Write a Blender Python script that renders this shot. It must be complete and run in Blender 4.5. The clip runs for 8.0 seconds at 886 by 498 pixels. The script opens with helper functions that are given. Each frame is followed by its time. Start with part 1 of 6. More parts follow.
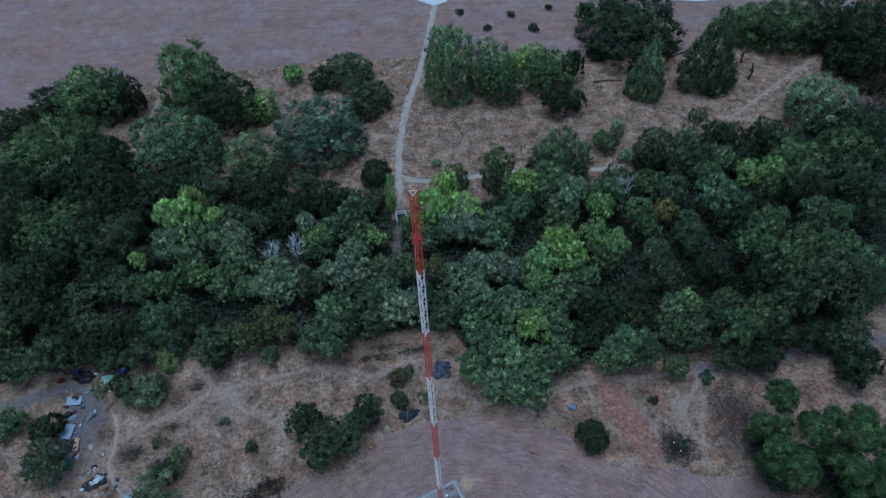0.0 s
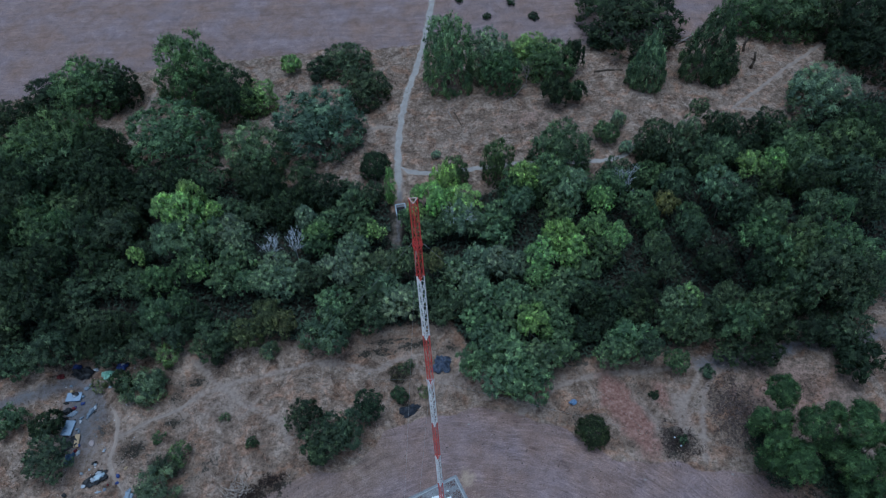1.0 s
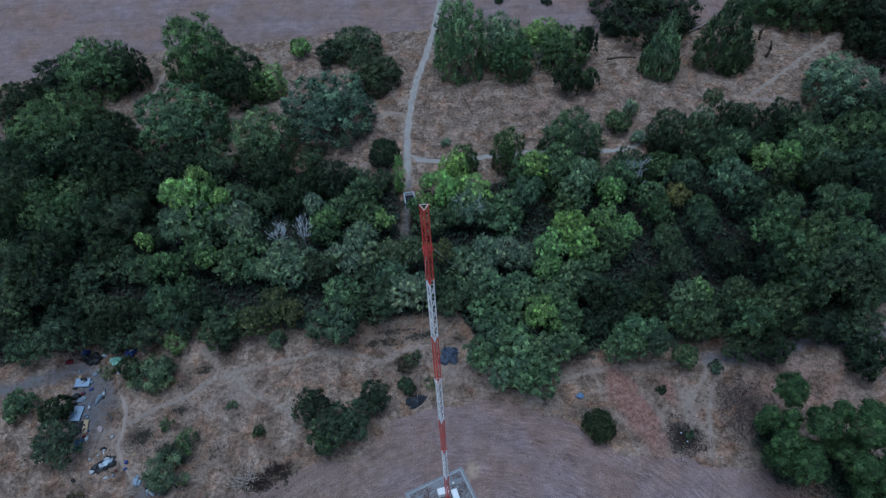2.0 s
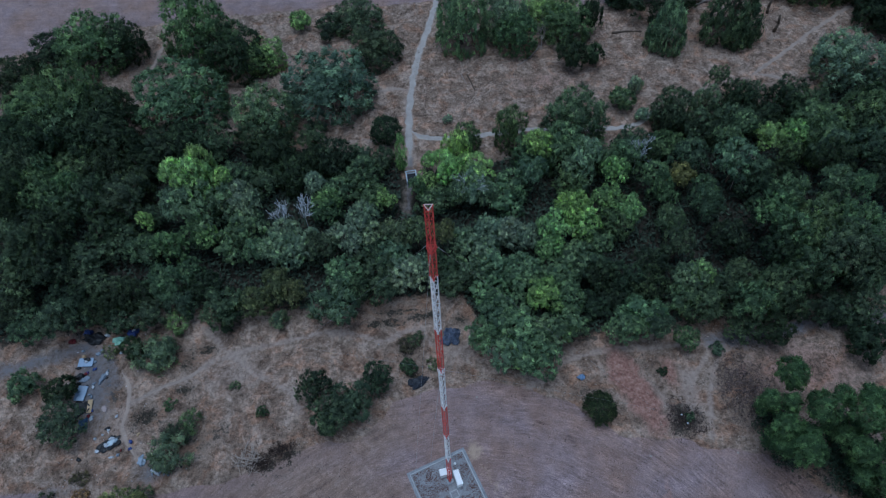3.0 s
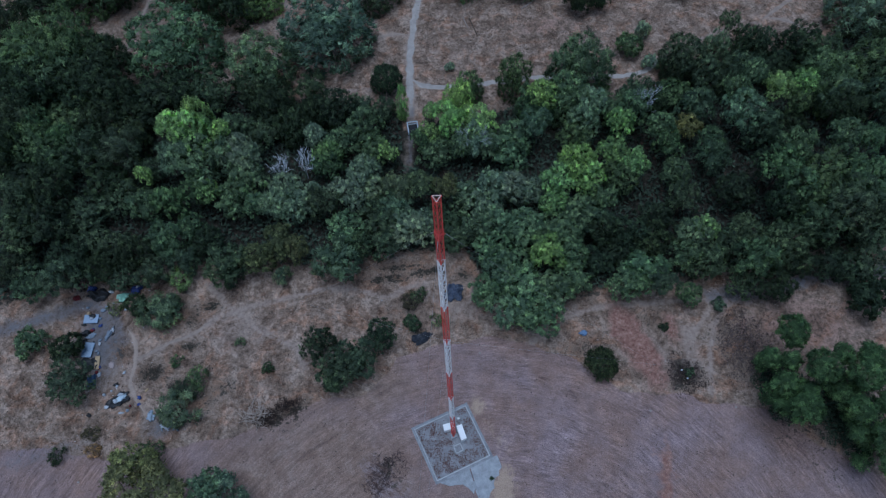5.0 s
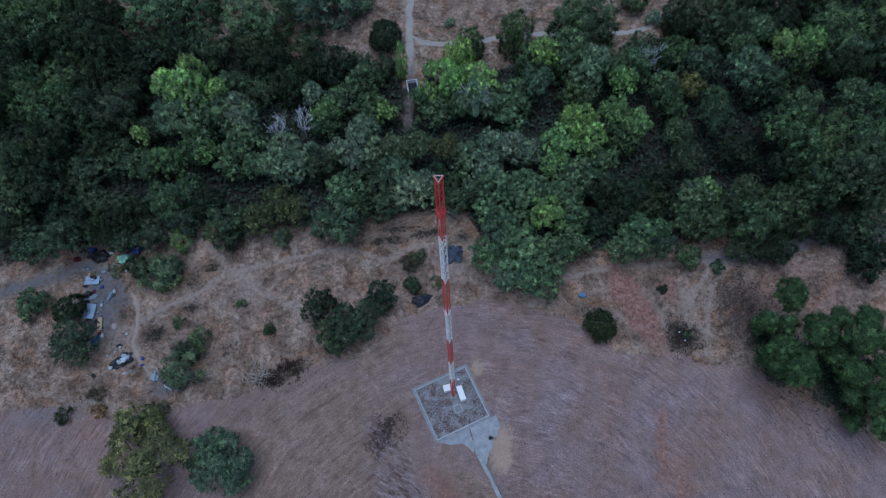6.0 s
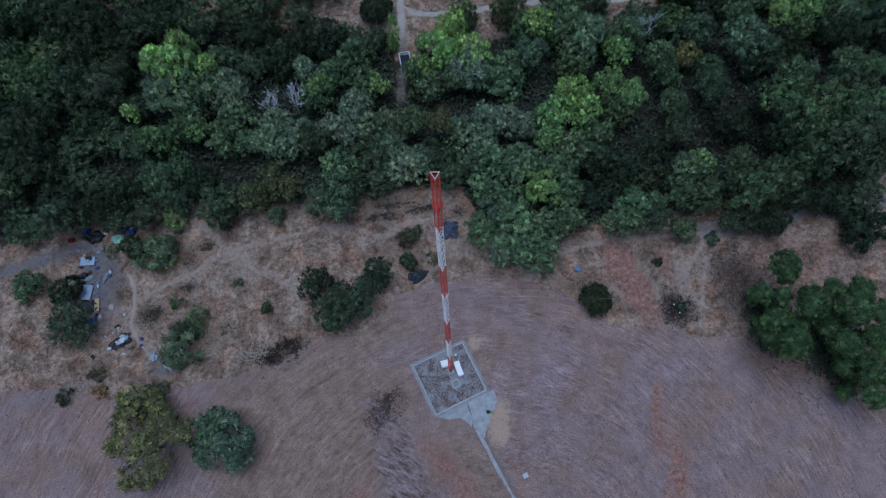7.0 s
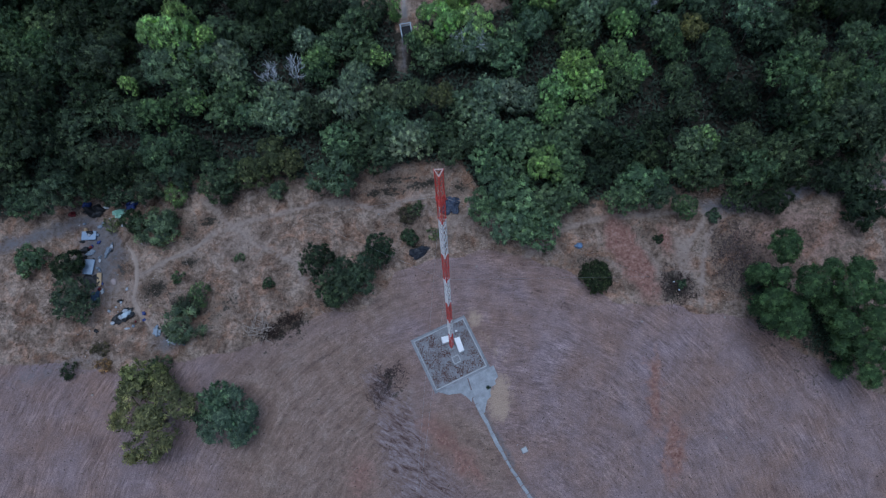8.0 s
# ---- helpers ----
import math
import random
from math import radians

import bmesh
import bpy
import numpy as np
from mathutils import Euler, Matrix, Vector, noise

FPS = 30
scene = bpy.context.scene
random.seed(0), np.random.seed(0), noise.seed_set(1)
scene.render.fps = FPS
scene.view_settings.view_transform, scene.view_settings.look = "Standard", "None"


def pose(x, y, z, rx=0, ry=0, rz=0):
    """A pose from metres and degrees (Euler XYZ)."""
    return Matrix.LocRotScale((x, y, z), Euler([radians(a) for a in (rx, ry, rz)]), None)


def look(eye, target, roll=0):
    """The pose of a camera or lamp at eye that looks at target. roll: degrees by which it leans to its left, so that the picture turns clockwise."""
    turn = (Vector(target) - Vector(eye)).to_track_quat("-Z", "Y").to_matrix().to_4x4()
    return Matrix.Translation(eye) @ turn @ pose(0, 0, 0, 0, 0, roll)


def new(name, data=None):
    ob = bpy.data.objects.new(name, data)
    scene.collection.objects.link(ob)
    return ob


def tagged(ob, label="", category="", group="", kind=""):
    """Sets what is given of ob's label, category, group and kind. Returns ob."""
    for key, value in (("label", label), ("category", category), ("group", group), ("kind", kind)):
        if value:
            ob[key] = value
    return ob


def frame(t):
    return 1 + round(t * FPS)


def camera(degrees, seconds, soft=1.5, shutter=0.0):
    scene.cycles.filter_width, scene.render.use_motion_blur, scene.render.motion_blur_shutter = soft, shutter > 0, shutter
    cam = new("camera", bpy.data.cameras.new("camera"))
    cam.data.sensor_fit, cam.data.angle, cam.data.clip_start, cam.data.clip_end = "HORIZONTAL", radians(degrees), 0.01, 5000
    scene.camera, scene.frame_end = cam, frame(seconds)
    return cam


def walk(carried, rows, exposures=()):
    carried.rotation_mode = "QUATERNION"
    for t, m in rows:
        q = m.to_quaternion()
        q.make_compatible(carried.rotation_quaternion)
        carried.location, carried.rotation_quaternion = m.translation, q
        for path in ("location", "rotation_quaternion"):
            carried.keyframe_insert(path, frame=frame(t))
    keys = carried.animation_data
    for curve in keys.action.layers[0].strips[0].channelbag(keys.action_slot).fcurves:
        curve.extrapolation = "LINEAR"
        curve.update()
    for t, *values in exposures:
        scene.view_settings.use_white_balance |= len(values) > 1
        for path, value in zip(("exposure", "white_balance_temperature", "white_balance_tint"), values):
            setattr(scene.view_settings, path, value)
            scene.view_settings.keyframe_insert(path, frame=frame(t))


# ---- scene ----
cam = camera(63.1, 8.0, soft=1.25)
PATH = [
    (0, (-0.36, -30.244, 84.57), (-0.276, -28.968, 83.032), -2.8),
    (0.5, (-0.325, -29.565, 84.835), (-0.241, -28.305, 83.284), -2.9),
    (1, (-0.261, -28.82, 85.052), (-0.18, -27.578, 83.486), -3.0),
    (1.5, (-0.271, -28.021, 85.336), (-0.205, -26.799, 83.754), -3.0),
    (3, (-0.321, -25.291, 86.48), (-0.275, -24.17, 84.824), -3.2),
    (3.5, (-0.323, -24.367, 86.886), (-0.283, -23.3, 85.194), -3.4),
    (4, (-0.345, -23.537, 87.216), (-0.312, -22.53, 85.488), -3.6),
    (5.5, (-0.6, -21.225, 88.246), (-0.57, -20.314, 86.466), -3.8),
    (6, (-0.547, -20.401, 88.62), (-0.525, -19.572, 86.8), -4.0),
    (6.5, (-0.554, -19.622, 88.973), (-0.53, -18.852, 87.127), -4.1),
    (7, (-0.539, -18.594, 89.446), (-0.512, -17.866, 87.584), -4.3),
    (7.5, (-0.566, -17.733, 89.822), (-0.544, -17.05, 87.943), -4.4),
    (8, (-0.545, -16.695, 90.223), (-0.528, -16.069, 88.323), -4.6),
]
walk(cam, [(t, look(eye, target, roll)) for t, eye, target, roll in PATH], [(0, 0.62, 5110, 1), (3, 0.55, 5140, 4), (5.5, 0.53, 5190, 8), (8, 0.51, 5290, 9)])

# ---------------- world, sun, exposure ----------------
world = bpy.data.worlds.new("dusk_sky")
world.use_nodes = True
scene.world = world
wn = world.node_tree.nodes
sky = wn.new("ShaderNodeTexSky")
sky.sky_type = 'NISHITA'
sky.sun_disc = False
sky.sun_elevation = radians(32)
sky.sun_rotation = radians(200)
sky.air_density, sky.dust_density, sky.ozone_density = 1.0, 1.0, 2.0
wn["Background"].inputs["Strength"].default_value = 0.05
world.node_tree.links.new(sky.outputs[0], wn["Background"].inputs["Color"])

sun_data = bpy.data.lights.new("sun", 'SUN')
sun_data.energy, sun_data.angle, sun_data.color = 1.3, radians(45), (0.95, 0.97, 1.0)
sun = new("sun", sun_data)
sun.matrix_world = look((-5, 6, 84), (0, 0, 0))


# ---------------- materials ----------------
def mat(name, rough=0.9, metal=0.0):
    m = bpy.data.materials.new(name)
    m.use_nodes = True
    b = m.node_tree.nodes["Principled BSDF"]
    b.inputs["Roughness"].default_value = rough
    b.inputs["Metallic"].default_value = metal
    b.inputs["Specular IOR Level"].default_value = 0.3
    return m, m.node_tree.nodes, m.node_tree.links, b


def noise_tex(nodes, links, scale, detail=4, rough=0.6, coord="Object", stretch=None, warp=0.0):
    tc = nodes.new("ShaderNodeTexCoord")
    n = nodes.new("ShaderNodeTexNoise")
    n.inputs["Scale"].default_value, n.inputs["Detail"].default_value, n.inputs["Roughness"].default_value = scale, detail, rough
    n.inputs["Distortion"].default_value = warp
    if stretch:
        mp = nodes.new("ShaderNodeMapping")
        mp.inputs["Scale"].default_value, mp.inputs["Rotation"].default_value = stretch[0], stretch[1]
        links.new(tc.outputs[coord], mp.inputs[0])
        links.new(mp.outputs[0], n.inputs["Vector"])
    else:
        links.new(tc.outputs[coord], n.inputs["Vector"])
    return n.outputs["Fac"]


def ramp(nodes, links, fac, stops):
    r = nodes.new("ShaderNodeValToRGB")
    e = r.color_ramp.elements
    while len(e) < len(stops):
        e.new(0.5)
    for el, (p, c) in zip(e, stops):
        el.position, el.color = p, (*c, 1) if len(c) == 3 else c
    links.new(fac, r.inputs[0])
    return r.outputs[0]


def mix(nodes, links, fac, a, b, mode='MIX'):
    m = nodes.new("ShaderNodeMix")
    m.data_type, m.blend_type = 'RGBA', mode
    for sock, v in ((m.inputs[0], fac), (m.inputs[6], a), (m.inputs[7], b)):
        if isinstance(v, (int, float)):
            sock.default_value = v
        elif isinstance(v, tuple):
            sock.default_value = (*v, 1)
        else:
            links.new(v, sock)
    return m.outputs[2]


def math_node(nodes, links, op, a, b=0.0, c=0.0):
    m = nodes.new("ShaderNodeMath")
    m.operation = op
    m.use_clamp = op in ('MULTIPLY_ADD', 'MULTIPLY')
    for sock, v in zip(m.inputs, (a, b, c)):
        if isinstance(v, (int, float)):
            sock.default_value = v
        else:
            links.new(v, sock)
    return m.outputs[0]


def bump(nodes, links, bsdf, height, strength, distance):
    b = nodes.new("ShaderNodeBump")
    b.inputs["Strength"].default_value, b.inputs["Distance"].default_value = strength, distance
    links.new(height, b.inputs["Height"])
    links.new(b.outputs[0], bsdf.inputs["Normal"])


def plain(name, colour, rough=0.7, metal=0.0, vary=0.25, scale=6.0, relief=0.0):
    """A painted or weathered surface with stains at two scales and a little difference from piece to piece."""
    m, n, l, b = mat(name, rough, metal)
    dark = tuple(c * (1 - vary) for c in colour)
    light = tuple(min(1, c * (1 + vary * 0.6)) for c in colour)
    f1 = noise_tex(n, l, scale)
    f2 = noise_tex(n, l, scale * 9, 3)
    col = mix(n, l, 0.35, ramp(n, l, f1, [(0.3, dark), (0.7, light)]), ramp(n, l, f2, [(0.3, dark), (0.7, light)]))
    info = n.new("ShaderNodeObjectInfo")
    each = ramp(n, l, info.outputs["Random"], [(0, (0.86, 0.86, 0.86)), (1, (1, 1, 1))])
    l.new(mix(n, l, 1.0, col, each, 'MULTIPLY'), b.inputs["Base Color"])
    if relief:
        bump(n, l, b, f2, 0.6, relief)
    return m


def ground_material():
    m, n, l, b = mat("dry_ground", 0.95)
    b.inputs["Specular IOR Level"].default_value = 0.1
    a1 = n.new("ShaderNodeAttribute")
    a1.attribute_name = "cover_a"
    a2 = n.new("ShaderNodeAttribute")
    a2.attribute_name = "cover_b"
    s1, s2 = n.new("ShaderNodeSeparateColor"), n.new("ShaderNodeSeparateColor")
    l.new(a1.outputs["Color"], s1.inputs[0])
    l.new(a2.outputs["Color"], s2.inputs[0])
    broad = noise_tex(n, l, 0.12, 6, 0.65)
    patch = noise_tex(n, l, 0.45, 6, 0.7, warp=0.6)
    tuft = noise_tex(n, l, 1.8, 5, 0.75)
    grain = noise_tex(n, l, 7.0, 3, 0.7)
    def spread(value, low, high, to_low, to_high):
        r = n.new("ShaderNodeMapRange")
        for sock, v in zip(r.inputs[1:5], (low, high, to_low, to_high)):
            sock.default_value = v
        l.new(value, r.inputs[0])
        return r.outputs[0]

    # dry grass and weeds
    grass = ramp(n, l, patch, [(0.34, (0.128, 0.089, 0.067)), (0.48, (0.236, 0.172, 0.132)), (0.64, (0.385, 0.296, 0.238))])
    grass = mix(n, l, 1.0, grass, ramp(n, l, noise_tex(n, l, 0.33, 5, 0.7, warp=0.8), [(0.36, (1.16, 0.97, 0.86)), (0.5, (1.0, 1.0, 1.0)), (0.64, (0.97, 1.0, 1.02))]), 'MULTIPLY')
    grass = mix(n, l, 1.0, grass, spread(tuft, 0.32, 0.68, 0.45, 1.55), 'MULTIPLY')
    grass = mix(n, l, 1.0, grass, spread(grain, 0.3, 0.7, 0.7, 1.3), 'MULTIPLY')
    # mown field: cut in curved swaths, greyer and more purple
    at = n.new("ShaderNodeAttribute")
    at.attribute_name = "swath"

    def lanes(scale, place, detail):
        mp = n.new("ShaderNodeMapping")
        mp.inputs["Scale"].default_value, mp.inputs["Location"].default_value = scale, place
        l.new(at.outputs["Vector"], mp.inputs[0])
        t = n.new("ShaderNodeTexNoise")
        t.inputs["Scale"].default_value, t.inputs["Detail"].default_value, t.inputs["Roughness"].default_value = 1.0, detail, 0.72
        l.new(mp.outputs[0], t.inputs["Vector"])
        return t.outputs["Fac"]

    mown = ramp(n, l, broad, [(0.36, (0.278, 0.184, 0.152)), (0.5, (0.276, 0.197, 0.182)), (0.64, (0.286, 0.217, 0.221))])
    deep = n.new("ShaderNodeSeparateXYZ")
    l.new(at.outputs["Vector"], deep.inputs[0])
    # the swaths show in some places and fade out in others
    worked = math_node(n, l, 'MULTIPLY', deep.outputs[2], spread(noise_tex(n, l, 0.22, 4, 0.6, warp=0.4), 0.38, 0.6, 0.25, 1.0))
    for scale, place, detail, low, high in (((0.13, 0.75, 1), (0, 0, 0), 5, 0.84, 1.16), ((0.8, 2.3, 1), (3.7, 1.9, 0), 6, 0.52, 1.42), ((2.2, 5.0, 1), (9.1, 4.2, 0), 3, 0.78, 1.22)):
        rows = mix(n, l, worked, (1.0, 1.0, 1.0), spread(lanes(scale, place, detail), 0.3, 0.7, low, high))
        mown = mix(n, l, 1.0, mown, rows, 'MULTIPLY')
    mown = mix(n, l, 1.0, mown, spread(grain, 0.32, 0.68, 0.7, 1.3), 'MULTIPLY')
    mown = mix(n, l, 1.0, mown, spread(patch, 0.32, 0.68, 0.8, 1.2), 'MULTIPLY')
    mown = mix(n, l, deep.outputs[2], mix(n, l, 1.0, mown, (0.97, 1.0, 1.0), 'MULTIPLY'), mown)
    bare = ramp(n, l, patch, [(0.3, (0.205, 0.138, 0.105)), (0.5, (0.262, 0.186, 0.148)), (0.7, (0.315, 0.238, 0.196))])
    bare = mix(n, l, 1.0, bare, spread(grain, 0.32, 0.68, 0.72, 1.28), 'MULTIPLY')
    bare = mix(n, l, 1.0, bare, spread(tuft, 0.32, 0.68, 0.82, 1.18), 'MULTIPLY')
    bare = mix(n, l, 1.0, bare, spread(lanes((0.7, 2.0, 1), (5.3, 2.7, 0), 5), 0.3, 0.7, 0.62, 1.36), 'MULTIPLY')
    bare = mix(n, l, 1.0, bare, spread(lanes((0.22, 0.8, 1), (1.3, 7.7, 0), 4), 0.32, 0.68, 0.8, 1.18), 'MULTIPLY')
    mown = mix(n, l, spread(a2.outputs["Alpha"], 0.05, 0.75, 0, 0.85), mown, bare)
    edge = math_node(n, l, 'ADD', math_node(n, l, 'ADD', tuft, -1.0), patch)

    def cover(value, low=0.3, high=0.7, ragged=0.8):
        f = n.new("ShaderNodeMath")
        f.operation = 'MULTIPLY_ADD'
        l.new(edge, f.inputs[0])
        f.inputs[1].default_value = ragged
        l.new(value, f.inputs[2])
        return math_node(n, l, 'MULTIPLY', spread(f.outputs[0], low, high, 0, 1), math_node(n, l, 'GREATER_THAN', value, 0.004))

    tan = ramp(n, l, tuft, [(0.3, (0.27, 0.205, 0.168)), (0.7, (0.40, 0.325, 0.28))])
    pale = ramp(n, l, tuft, [(0.3, (0.29, 0.255, 0.232)), (0.7, (0.41, 0.37, 0.34))])
    soil = mix(n, l, spread(s1.outputs[1], 0.84, 0.97, 0, 1), tan, pale)
    grey = ramp(n, l, tuft, [(0.3, (0.11, 0.105, 0.112)), (0.7, (0.21, 0.20, 0.21))])
    red = ramp(n, l, tuft, [(0.32, (0.145, 0.066, 0.053)), (0.5, (0.285, 0.158, 0.126)), (0.68, (0.43, 0.278, 0.230))])
    straw = ramp(n, l, grain, [(0.3, (0.34, 0.248, 0.182)), (0.7, (0.54, 0.41, 0.315))])
    # leaf litter, near black: the shade under the trees is in its colour
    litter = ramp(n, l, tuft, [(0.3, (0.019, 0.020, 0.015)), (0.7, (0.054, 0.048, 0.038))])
    col = mix(n, l, cover(s1.outputs[0], 0.4, 0.6, 0.5), grass, mown)
    # scraped strip: pale mauve soil in short diagonal furrows
    turn = n.new("ShaderNodeMapping")
    turn.vector_type = 'TEXTURE'
    turn.inputs["Scale"].default_value, turn.inputs["Rotation"].default_value = (1.7, 0.5, 1), (0, 0, radians(-36))
    l.new(n.new("ShaderNodeTexCoord").outputs["Object"], turn.inputs[0])
    furrow = n.new("ShaderNodeTexNoise")
    furrow.inputs["Scale"].default_value, furrow.inputs["Detail"].default_value, furrow.inputs["Roughness"].default_value = 1.0, 5, 0.7
    furrow.inputs["Distortion"].default_value = 0.5
    l.new(turn.outputs[0], furrow.inputs["Vector"])
    drag = furrow.outputs["Fac"]
    scraped = ramp(n, l, drag, [(0.36, (0.085, 0.052, 0.046)), (0.45, (0.19, 0.135, 0.124)), (0.55, (0.275, 0.215, 0.212)), (0.68, (0.385, 0.325, 0.33))])
    scraped = mix(n, l, 1.0, scraped, spread(grain, 0.32, 0.68, 0.75, 1.25), 'MULTIPLY')
    col = mix(n, l, cover(a1.outputs["Alpha"], 0.2, 0.8, 1.6), col, scraped)
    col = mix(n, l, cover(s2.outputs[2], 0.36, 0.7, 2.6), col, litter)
    col = mix(n, l, cover(s2.outputs[1], 0.2, 1.0, 2.0), col, straw)
    col = mix(n, l, cover(s1.outputs[1], 0.15, 0.75, 0.6), col, soil)
    col = mix(n, l, cover(s2.outputs[0], 0.15, 0.8, 1.3), col, red)
    col = mix(n, l, cover(s1.outputs[2], 0.2, 0.9, 1.2), col, grey)
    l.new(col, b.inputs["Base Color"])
    bump(n, l, b, mix(n, l, 0.4, tuft, grain), 0.9, 0.4)
    return m


def leaf_material(name, tones):
    """Foliage: the tree's own tint is its object colour; leaf clumps differ one from another."""
    m, n, l, b = mat(name, 0.62)
    b.inputs["Specular IOR Level"].default_value = 0.25
    geo = n.new("ShaderNodeNewGeometry")
    info = n.new("ShaderNodeObjectInfo")
    each = ramp(n, l, geo.outputs["Random Per Island"], [(0.0, (0.72, 0.74, 0.74)), (0.55, (0.95, 0.95, 0.95)), (0.85, (1.15, 1.13, 1.1)), (1.0, (1.5, 1.45, 1.35))])
    tuft = n.new("ShaderNodeAttribute")
    tuft.attribute_name = "tuft"
    each = mix(n, l, 1.0, each, ramp(n, l, tuft.outputs["Fac"], [(0.0, (0.5, 0.52, 0.54)), (0.5, (0.86, 0.86, 0.86)), (0.8, (1.3, 1.27, 1.18)), (0.93, (1.75, 1.68, 1.5)), (1.0, (2.3, 2.2, 1.95))]), 'MULTIPLY')
    blot = noise_tex(n, l, 1.3, 3)
    tone = ramp(n, l, blot, [(0.3, tones[0]), (0.7, tones[1])])
    col = mix(n, l, 1.0, mix(n, l, 1.0, info.outputs["Color"], each, 'MULTIPLY'), tone, 'MULTIPLY')
    l.new(col, b.inputs["Base Color"])
    # thin leaves let part of the light through
    through_leaf = n.new("ShaderNodeBsdfTranslucent")
    l.new(mix(n, l, 1.0, col, ramp(n, l, blot, [(0, (1.36, 1.35, 0.95)), (1, (1.36, 1.35, 0.95))]), 'MULTIPLY'), through_leaf.inputs["Color"])
    both = n.new("ShaderNodeMixShader")
    both.inputs[0].default_value = 0.42
    l.new(b.outputs[0], both.inputs[1])
    l.new(through_leaf.outputs[0], both.inputs[2])
    l.new(both.outputs[0], n["Material Output"].inputs["Surface"])
    return m


GROUND = ground_material()
LEAF = leaf_material("leaves", ((0.72, 0.78, 0.8), (1.15, 1.1, 1.0)))
BARK = plain("bark", (0.11, 0.085, 0.065), 0.95, 0, 0.4, 3, 0.03)
DEADWOOD = plain("bare_dead_wood", (0.70, 0.73, 0.78), 0.9, 0, 0.3, 3)
CONCRETE = plain("weathered_concrete", (0.35, 0.365, 0.385), 0.9, 0, 0.34, 1.5, 0.01)
DUSTY_CONCRETE = plain("dusty_concrete", (0.295, 0.305, 0.325), 0.95, 0, 0.35, 1.2, 0.01)
CONCRETE_LIGHT = plain("pale_concrete_kerb", (0.46, 0.47, 0.48), 0.9, 0, 0.2, 2.0, 0.01)
RED_PAINT = plain("aviation_red_paint", (0.66, 0.085, 0.07), 0.5, 0, 0.2, 2.0)
WHITE_PAINT = plain("white_paint", (0.9, 0.9, 0.9), 0.5, 0, 0.08, 2.0)
STEEL = plain("galvanised_steel", (0.42, 0.43, 0.44), 0.45, 0.7, 0.2, 5.0)


# ---------------- the ground ----------------
def segment_distance(px, py, points):
    best = np.full(px.shape, 1e9)
    for (x0, y0), (x1, y1) in zip(points, points[1:]):
        dx, dy = x1 - x0, y1 - y0
        u = np.clip(((px - x0) * dx + (py - y0) * dy) / (dx * dx + dy * dy), 0, 1)
        best = np.minimum(best, np.hypot(px - x0 - u * dx, py - y0 - u * dy))
    return best


def smooth(v, low, high):
    u = np.clip((v - low) / (high - low), 0, 1)
    return u * u * (3 - 2 * u)


def waves(px, py, size, seed):
    """Smooth uneven values, about -1 to 1, from a sum of turned sine waves."""
    r = np.random.RandomState(seed)
    total = 0
    for k in range(7):
        a, p = r.uniform(0, 2 * np.pi, 2)
        s = size * r.uniform(0.5, 1.6)
        total = total + np.sin((px * np.cos(a) + py * np.sin(a)) * 2 * np.pi / s + p + 1.3 * np.sin(py / s + k))
    return total / 4


def blob(px, py, x, y, rx, ry, turn=0.0):
    c, s = np.cos(radians(turn)), np.sin(radians(turn))
    u, v = (px - x) * c + (py - y) * s, -(px - x) * s + (py - y) * c
    return np.clip(1.3 - np.hypot(u / rx, v / ry), 0, 1)


MAIN_PATH = [(11, 112), (9.2, 106.4), (6.9, 94.8), (4.8, 85.7), (2.3, 78.2), (0.6, 71.9), (-0.6, 65.9), (-1.2, 61.7), (-1.3, 58.2), (-1.4, 54.2), (-1.8, 47.3), (-3.0, 39.8)]
RIGHT_PATH = [(-1.2, 56.8), (0.1, 55.6), (2.1, 54.7), (7.3, 54.6), (17.8, 55.1), (31.8, 53.6), (35.8, 54.4), (39.2, 57.0), (49.6, 61.4), (57.3, 63.0), (64.1, 67.6), (70.8, 72.4), (77.5, 76.6), (83.6, 80.3)]
FAINT_TRACKS = [
    [(58.0, 63.4), (60.2, 62.8), (62.6, 61.1), (65.1, 57.4)],
    [(-1.1, 66.6), (-4.3, 67.2), (-7.3, 66.6)],
    [(-48.6, 65.4), (-47.2, 71.0), (-46.0, 77.4), (-44.6, 84.1), (-44.5, 88.5)],
    [(-26.7, 86.7), (-23.8, 81.5), (-20.9, 75.0), (-21.9, 67.0), (-23.9, 64.1)],
    [(-17.9, 57.1), (-11.4, 55.8), (-3.0, 55.4)],
    [(-41.7, 18.3), (-40.5, 16.5), (-40.0, 13.0), (-40.7, 10.7), (-39.5, 8.3), (-37.8, 6.1)],
]
SCRUB_TRACKS = [
    [(-40.0, 13.7), (-36.0, 15.6), (-32.6, 16.7), (-29.9, 18.6), (-23.1, 20.2), (-16.1, 21.3), (-13.1, 21.2), (-10.0, 20.4), (-7.1, 19.2), (-4.7, 20.2), (-2.0, 20.6)],
    [(-33.4, 25.6), (-29.9, 22.1), (-27.6, 19.5), (-24.7, 16.8), (-19.5, 13.4), (-18.1, 10.5)],
    [(-2.0, 20.6), (-0.7, 18.1), (1.8, 16.4), (4.2, 17.7), (4.9, 19.9)],
    [(10.9, 10.8), (14.1, 12.4), (16.7, 14.1), (20.6, 14.9), (28.1, 14.8), (35.7, 14.6)],
    [(36.1, 14.6), (34.2, 12.1), (32.1, 10.2)],
    [(37.3, 13.4), (34.9, 10.9), (33.3, 6.4), (32.2, 2.0)],
]
